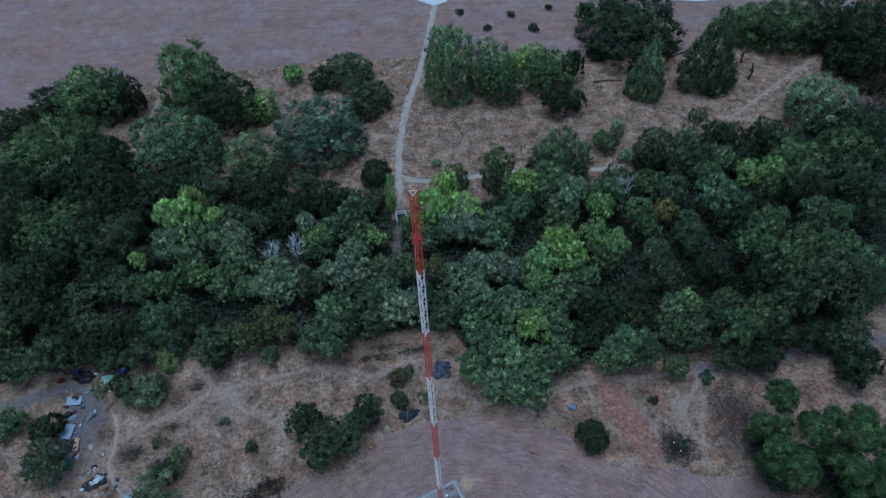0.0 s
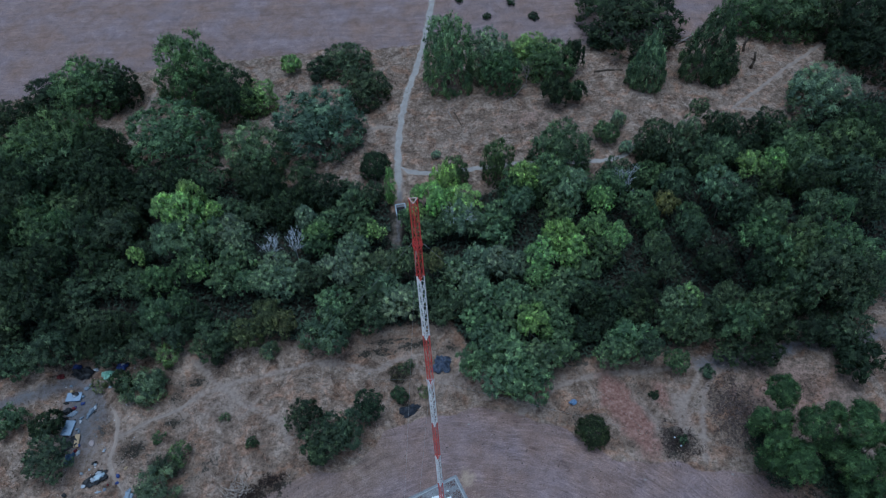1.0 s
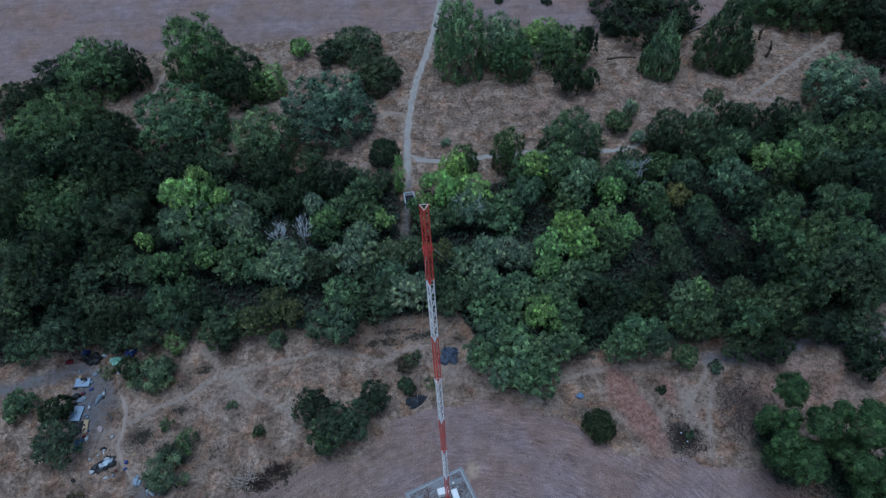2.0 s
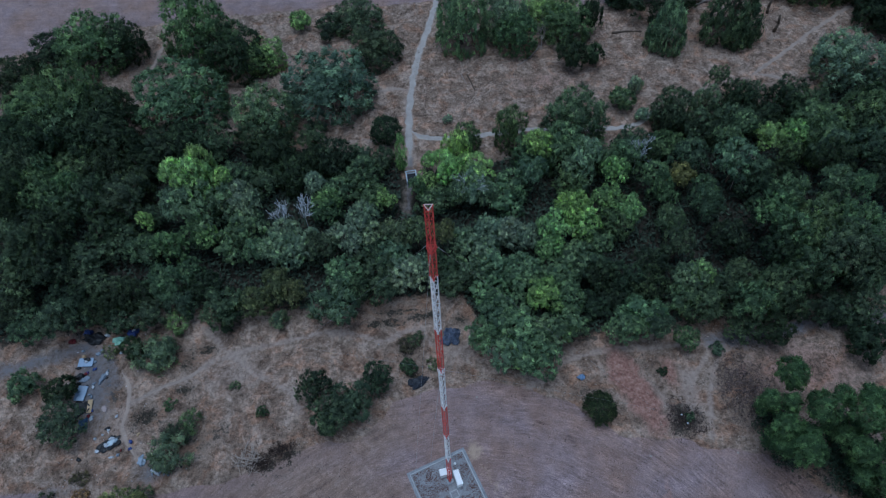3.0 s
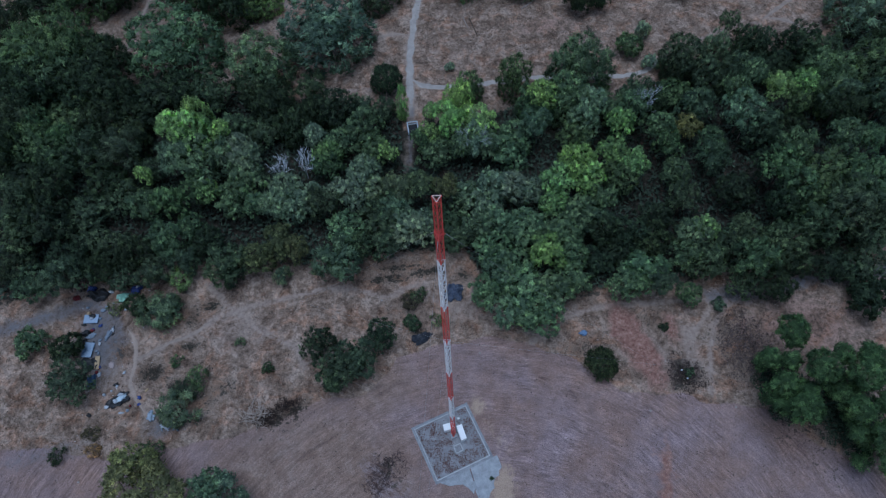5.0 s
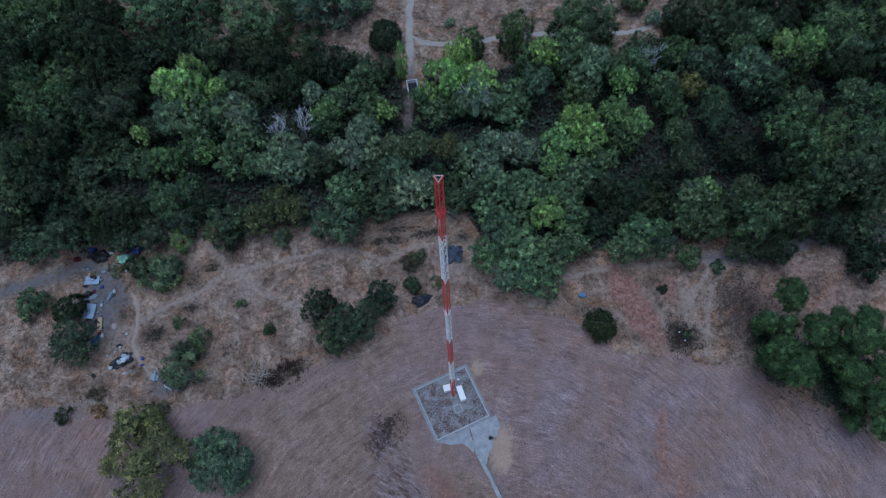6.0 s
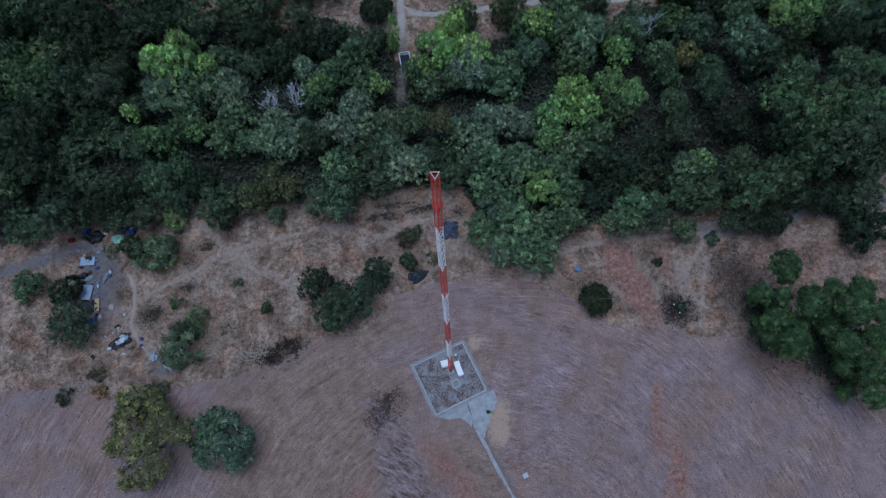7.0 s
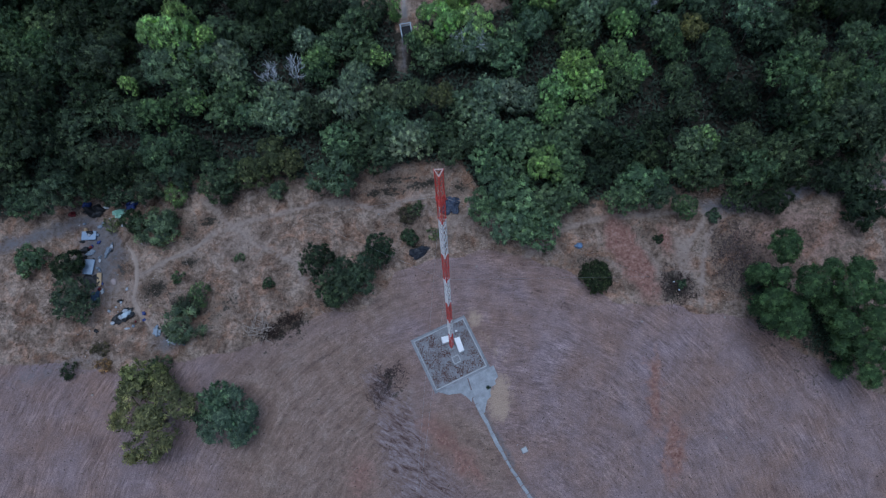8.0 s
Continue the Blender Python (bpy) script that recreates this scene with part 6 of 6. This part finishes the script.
DARK_BRUSH = plain("dark_dead_brush", (0.055, 0.037, 0.03), 0.95, 0, 0.4, 3)
PALE_ROOTS = plain("tan_dead_roots", (0.50, 0.42, 0.36), 0.95, 0, 0.3, 3)
brush_pile(-20.8, 5.3, 2.6, 1.3, 480, 1, DARK_BRUSH, "dark pile of dead brush on dry grass", turn=24)
brush_pile(-23.0, 4.2, 1.7, 0.9, 260, 7, DARK_BRUSH, "low dark scatter of dead brush beside pale roots", turn=10)
brush_pile(-24.0, 4.9, 1.9, 1.1, 70, 2, PALE_ROOTS, "pale dead branches beside a dark brush pile", long=1.7, thick=1.7)
brush_pile(29.6, 4.8, 2.9, 2.6, 520, 3, plain("burnt_brush", (0.075, 0.055, 0.05), 0.95, 0, 0.45, 3), "dark burnt heap of brush and rubbish")
brush_pile(-8.6, -3.6, 1.9, 3.6, 300, 4, plain("torn_roots", (0.125, 0.088, 0.082), 0.95, 0, 0.4, 3), "dark torn roots and brush on the scraped field", long=0.6, turn=-35)
single("white_bag", lambda bm: lump(bm, 29.7, 4.1, gz(29.7, 4.1) + 0.35, 0.12, 0.1, 0.1, 71, 0.5), WHITE_CLOTH, "small white bag on a burnt heap", "bag")
single("white_bag", lambda bm: lump(bm, 29.2, 5.2, gz(29.2, 5.2) + 0.4, 0.12, 0.1, 0.1, 73, 0.5), WHITE_CLOTH, "small white bag on a burnt heap", "bag")


# ---------------- rail by the footpath ----------------
def rail_frame(x, y, turn):
    ob = thing("rail_frame", pose(x, y, gz(x, y), 0, 0, turn), "grey-blue three-sided steel guard rail by the footpath", "guard rail")
    paint = plain("grey_blue_paint", (0.50, 0.57, 0.66), 0.6, 0.0, 0.2, 3)
    corners = [(-0.75, -1.0), (-0.75, 1.0), (0.75, 1.0), (0.75, -0.2)]
    for cx, cy in corners:
        bm = bmesh.new()
        tube(bm, (cx, cy, -0.1), (cx, cy, 1.1), 0.05, 0.05, 8)
        part("post", bm, paint, ob)
    for (ax, ay), (bx, by) in zip(corners, corners[1:]):
        for z in (0.55, 1.08):
            bm = bmesh.new()
            tube(bm, (ax, ay, z), (bx, by, z), 0.085, 0.085, 8)
            part("rail", bm, paint, ob)
    bm = bmesh.new()
    box(bm, 0.0, 0.05, 0.25, 1.3, 1.7, 0.5, 0.02)
    part("cover_plate", bm, plain("dark_grating", (0.02, 0.022, 0.026), 0.8), ob, "dark steel cover plate")


rail_frame(-1.6, 46.6, 4)


# ---------------- far road ----------------
def build_road():
    near = [(-60, 131), (-15, 119), (5.6, 109.7), (9.2, 106.6), (13.4, 108.4), (26, 108.6), (42, 105.4), (58.5, 101.3), (64, 99.9), (70.5, 99.6), (82, 100.5), (140, 108), (400, 160)]
    bm = bmesh.new()
    lo = [bm.verts.new((x, y, 0.12)) for x, y in near]
    hi = [bm.verts.new((x + 1.5, max(y + 9, 118) if 0 < x < 60 else y + 11, 0.12)) for x, y in near]
    for k in range(len(near) - 1):
        bm.faces.new((lo[k], lo[k + 1], hi[k + 1], hi[k]))
    ex = bmesh.ops.extrude_face_region(bm, geom=list(bm.faces))
    bmesh.ops.translate(bm, verts=[v for v in ex["geom"] if isinstance(v, bmesh.types.BMVert)], vec=(0, 0, -0.5))
    bmesh.ops.recalc_face_normals(bm, faces=bm.faces)
    me = bpy.data.meshes.new("road")
    bm.to_mesh(me)
    bm.free()
    me.materials.append(plain("pale_concrete_road", (0.62, 0.66, 0.70), 0.8, 0, 0.12, 0.6))
    tagged(new("road", me), "pale concrete road beyond the dry field", "road", kind="structure")


build_road()


# ---------------- trodden paths ----------------
def dirt_path(points, width, material, label, seed):
    """A trodden strip with ragged edges, lying just proud of the ground."""
    pts = []
    for (x0, y0), (x1, y1) in zip(points, points[1:]):
        n = max(2, int(math.hypot(x1 - x0, y1 - y0) / 0.4))
        pts += [(x0 + (x1 - x0) * k / n, y0 + (y1 - y0) * k / n) for k in range(n)]
    for _ in range(4):
        pts = [pts[0]] + [((p[0] + 2 * q[0] + r[0]) / 4, (p[1] + 2 * q[1] + r[1]) / 4) for p, q, r in zip(pts, pts[1:], pts[2:])] + [pts[-1]]
    rows = []
    for k, (x, y) in enumerate(pts):
        a, b = pts[max(0, k - 1)], pts[min(len(pts) - 1, k + 1)]
        d = math.hypot(b[0] - a[0], b[1] - a[1]) or 1
        nx, ny = -(b[1] - a[1]) / d, (b[0] - a[0]) / d
        ends = min(1, 0.2 + k / 6, 0.2 + (len(pts) - 1 - k) / 6)
        drift = 0.35 * width * noise.noise(Vector((x * 0.5, y * 0.5, seed)))
        lo = width * ends * (0.5 + 0.3 * noise.noise(Vector((x * 1.1, y * 1.1, seed + 3))))
        hi = width * ends * (0.5 + 0.3 * noise.noise(Vector((x * 1.1, y * 1.1, seed + 7))))
        rows.append([(x + nx * (drift + s), y + ny * (drift + s)) for s in (-lo, 0, hi)])
    flat = [p for row in rows for p in row]
    z = ground_z([p[0] for p in flat], [p[1] for p in flat])
    bm = bmesh.new()
    vs = [bm.verts.new((p[0], p[1], h + (0.045 if k % 3 == 1 else 0.012))) for k, (p, h) in enumerate(zip(flat, z))]
    for k in range(len(rows) - 1):
        for s in (0, 1):
            bm.faces.new((vs[3 * k + s], vs[3 * k + s + 1], vs[3 * k + s + 4], vs[3 * k + s + 3]))
    bmesh.ops.recalc_face_normals(bm, faces=bm.faces)
    me = bpy.data.meshes.new("path")
    bm.to_mesh(me)
    bm.free()
    me.materials.append(material)
    return tagged(new("path", me), label, "path", kind="structure")


PALE_DIRT = plain("pale_trodden_dirt", (0.40, 0.365, 0.338), 0.95, 0, 0.28, 0.9, 0.03)
TAN_DIRT = plain("tan_trodden_dirt", (0.34, 0.27, 0.225), 0.95, 0, 0.3, 0.9, 0.03)
dirt_path(MAIN_PATH[:-2] + [(-1.5, 51.5)], 1.05, PALE_DIRT, "pale trodden footpath crossing dry grass", 1)
dirt_path(RIGHT_PATH[:8], 0.8, PALE_DIRT, "pale trodden footpath along the wood's edge", 2)
dirt_path(RIGHT_PATH[9:], 0.6, TAN_DIRT, "tan trodden footpath over the dry slope", 3)
dirt_path(FAINT_TRACKS[0], 0.5, TAN_DIRT, "narrow tan fork of the footpath on the slope", 8)
dirt_path(FAINT_TRACKS[1], 0.6, TAN_DIRT, "short tan side path over dry grass", 9)
dirt_path(FAINT_TRACKS[2], 0.4, TAN_DIRT, "narrow tan track between round trees", 10)
dirt_path(FAINT_TRACKS[5], 0.5, TAN_DIRT, "narrow tan track beside the dumped things", 15)
dirt_path(SCRUB_TRACKS[0][:4], 0.4, TAN_DIRT, "narrow tan track through dry scrub", 20)


# ---------------- dry grass, stubble and litter ----------------
def scatter(name, count, seed, keep, size, colour, label, slim=0.25, up=0.35, lift=0.4, area=(-92, 105, -40, 112)):
    r = np.random.RandomState(seed)
    px, py = r.uniform(area[0], area[1], count), r.uniform(area[2], area[3], count)
    ok = keep(px, py, r)
    px, py = px[ok], py[ok]
    s = size * r.uniform(0.6, 1.4, len(px))
    c = np.stack([px, py, ground_z(px, py) + s * lift], -1)
    nor = r.normal(size=c.shape)
    nor[:, 2] = np.abs(nor[:, 2]) * up + 0.05
    me = leaf_cloud(name, c, nor, size, r, slim, colour)
    return tagged(new(name, me), label, name.replace("_", " "), kind="stuff")


def straw_material(name, dark, light):
    m, n, l, b = mat(name, 0.9)
    geo = n.new("ShaderNodeNewGeometry")
    l.new(ramp(n, l, geo.outputs["Random Per Island"], [(0, dark), (1, light)]), b.inputs["Base Color"])
    return m


def open_scrub(px, py, r):
    d = 0.5 + 0.5 * waves(px, py, 6, 21) + 0.3 * waves(px, py, 1.7, 22)
    ok = (py > line_y(px, FIELD_SOUTH) + 0.3) & (py < line_y(px, FIELD_NORTH) - 0.5)
    ok &= ~((py > line_y(px, WOOD_SOUTH) + 2) & (py < line_y(px, WOOD_NORTH) - 3))
    for line in (MAIN_PATH, RIGHT_PATH):
        ok &= segment_distance(px, py, line) > 0.9
    for line in FAINT_TRACKS + SCRUB_TRACKS + GREY_TRACKS:
        ok &= segment_distance(px, py, line) > 0.6
    ok &= blob(px, py, -45.5, 17, 2.6, 6, 10) < 0.2
    return ok & (d > r.uniform(0, 1.1, px.shape))


def mown_field(px, py, r):
    d = 0.5 + 0.5 * waves(px, py, 4, 25)
    ok = (py < line_y(px, FIELD_SOUTH)) | ((py > line_y(px, FIELD_NORTH)) & (r.uniform(size=px.shape) < 0.2))
    ok &= (np.abs(px - 0.2) > 6) | (py > 4.5) | (py < -11)
    return ok & (d > r.uniform(0, 1.2, px.shape))


scatter("dry_grass", 520000, 1, open_scrub, 0.16, straw_material("straw_blades", (0.11, 0.08, 0.062), (0.50, 0.39, 0.32)), "tan dry grass tufts over the scrub")
scatter("dead_weeds", 150000, 2, open_scrub, 0.17, straw_material("weed_stems", (0.045, 0.032, 0.025), (0.14, 0.10, 0.07)), "dark brown dead weeds over the scrub")
scatter("stubble", 420000, 3, mown_field, 0.13, straw_material("stubble_blades", (0.065, 0.046, 0.040), (0.38, 0.30, 0.265)), "grey-brown mown stubble on the field", 0.22, 1.5, 0.15)


scatter("field_weeds", 60000, 4, mown_field, 0.12, straw_material("small_weed_leaves", (0.04, 0.035, 0.028), (0.15, 0.11, 0.09)), "small dark weeds dotted over the mown field", 0.5, 2.0, 0.3)


def in_patches(patches, tail=0.9):
    def keep(px, py, r):
        dens = np.zeros_like(px)
        for x, y, rx, ry, turn, amount in patches:
            dens = np.maximum(dens, amount * blob(px, py, x, y, rx, ry, turn))
        return dens * (0.6 + 0.5 * waves(px, py, 1.6, 44)) > r.uniform(0, tail, px.shape)
    return keep


# real weed patches, except at (43.5, -1.5): dark fill for shade under the pines
scatter("dark_weeds", 900000, 9, in_patches(((37.8, 7.8, 4.0, 5.4, 0, 1.0), (-38, 11.7, 2.2, 1.6, 0, .8), (-33.8, 9.3, 1.8, 1.6, 0, .8), (43.5, -1.5, 6, 7, 0, 0.9), (29.6, 5, 2.6, 2.6, 0, .7), (27, 12.3, 1.5, 1.4, 0, .8), (45, 11, 7, 3.0, 0, 0.7), (-24, 9, 5, 3, 20, 0.5), (-34, 11, 3.5, 3.0, 0, 0.7), (31, 13, 2.5, 1.3, 0, 0.6), (18, 9.5, 3.5, 1.8, 0, 0.6), (-8, 22.5, 4.5, 1.4, 0, 0.7), (53, 75, 10, 5, 0, 0.6), (-4, 16, 2.5, 3, 0, 0.5))), 0.15, straw_material("dark_weed_stems", (0.04, 0.028, 0.026), (0.16, 0.115, 0.10)), "dark brown brittle weeds in patches, standing in for shade under the pines")
scatter("olive_weeds", 500000, 10, in_patches(((-54, 10, 9, 5.5, 0, 0.9), (-47, 4.5, 5, 2, 0, 0.6), (3, 70, 3.5, 7, 0, 0.5), (20, 62, 9, 4, 0, 0.5), (-10, 75, 8, 6, 0, 0.35))), 0.16, straw_material("olive_weed_stems", (0.05, 0.045, 0.025), (0.19, 0.145, 0.085)), "dull olive-brown weeds in patches")


def near_camp(px, py, r):
    d = np.exp(-(((px + 43) / 6.0) ** 2 + ((py - 12) / 9.0) ** 2)) + 0.9 * np.exp(-(((px + 33.3) / 1.4) ** 2 + ((py - 4.3) / 1.2) ** 2)) + 0.5 * np.exp(-(((px - 29.4) / 2.2) ** 2 + ((py - 5) / 2.2) ** 2))
    return d > r.uniform(0, 1, px.shape) * 1.2


scatter("litter", 22000, 5, near_camp, 0.1, straw_material("litter_scraps", (0.20, 0.21, 0.24), (0.80, 0.82, 0.86)), "white and grey scraps of litter on dirt", 0.6, 2.5, 0.2)


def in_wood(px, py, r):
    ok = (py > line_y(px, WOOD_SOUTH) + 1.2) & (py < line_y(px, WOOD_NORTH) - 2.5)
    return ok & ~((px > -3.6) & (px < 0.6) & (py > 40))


# low leaves coloured dark to stand in for shade between the crowns
scatter("undergrowth", 260000, 7, in_wood, 0.34, straw_material("gap_shade_leaves", (0.034, 0.048, 0.036), (0.065, 0.095, 0.062)), "dark tangled undergrowth that puts shade into gaps between the trees", 0.55, 1.0, 2.0)


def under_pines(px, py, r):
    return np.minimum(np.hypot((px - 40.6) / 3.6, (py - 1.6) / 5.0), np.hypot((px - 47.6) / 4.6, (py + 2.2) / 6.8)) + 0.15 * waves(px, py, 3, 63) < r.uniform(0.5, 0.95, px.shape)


# added dark leaves: their colour makes the shade in the pines' gaps
scatter("pine_undergrowth", 36000, 17, under_pines, 0.2, straw_material("pine_shade_leaves", (0.022, 0.036, 0.022), (0.05, 0.08, 0.045)), "dark low leaves added as shade beneath the pines", 0.5, 1.0, 5.0, (35, 54, -11, 9))


def dark_thicket(px, py, r):
    d = np.hypot((px - 37.9) / 3.6, (py - 7.8) / 5.2) + 0.25 * waves(px, py, 2.2, 61)
    return d < r.uniform(0.2, 1.1, px.shape)


scatter("dead_thicket", 12000, 18, dark_thicket, 0.17, straw_material("thicket_stems", (0.04, 0.03, 0.03), (0.20, 0.155, 0.145)), "dark purplish brown dead thicket on dry ground", 0.2, 0.6, 0.6, (33.5, 41.5, 2, 13))
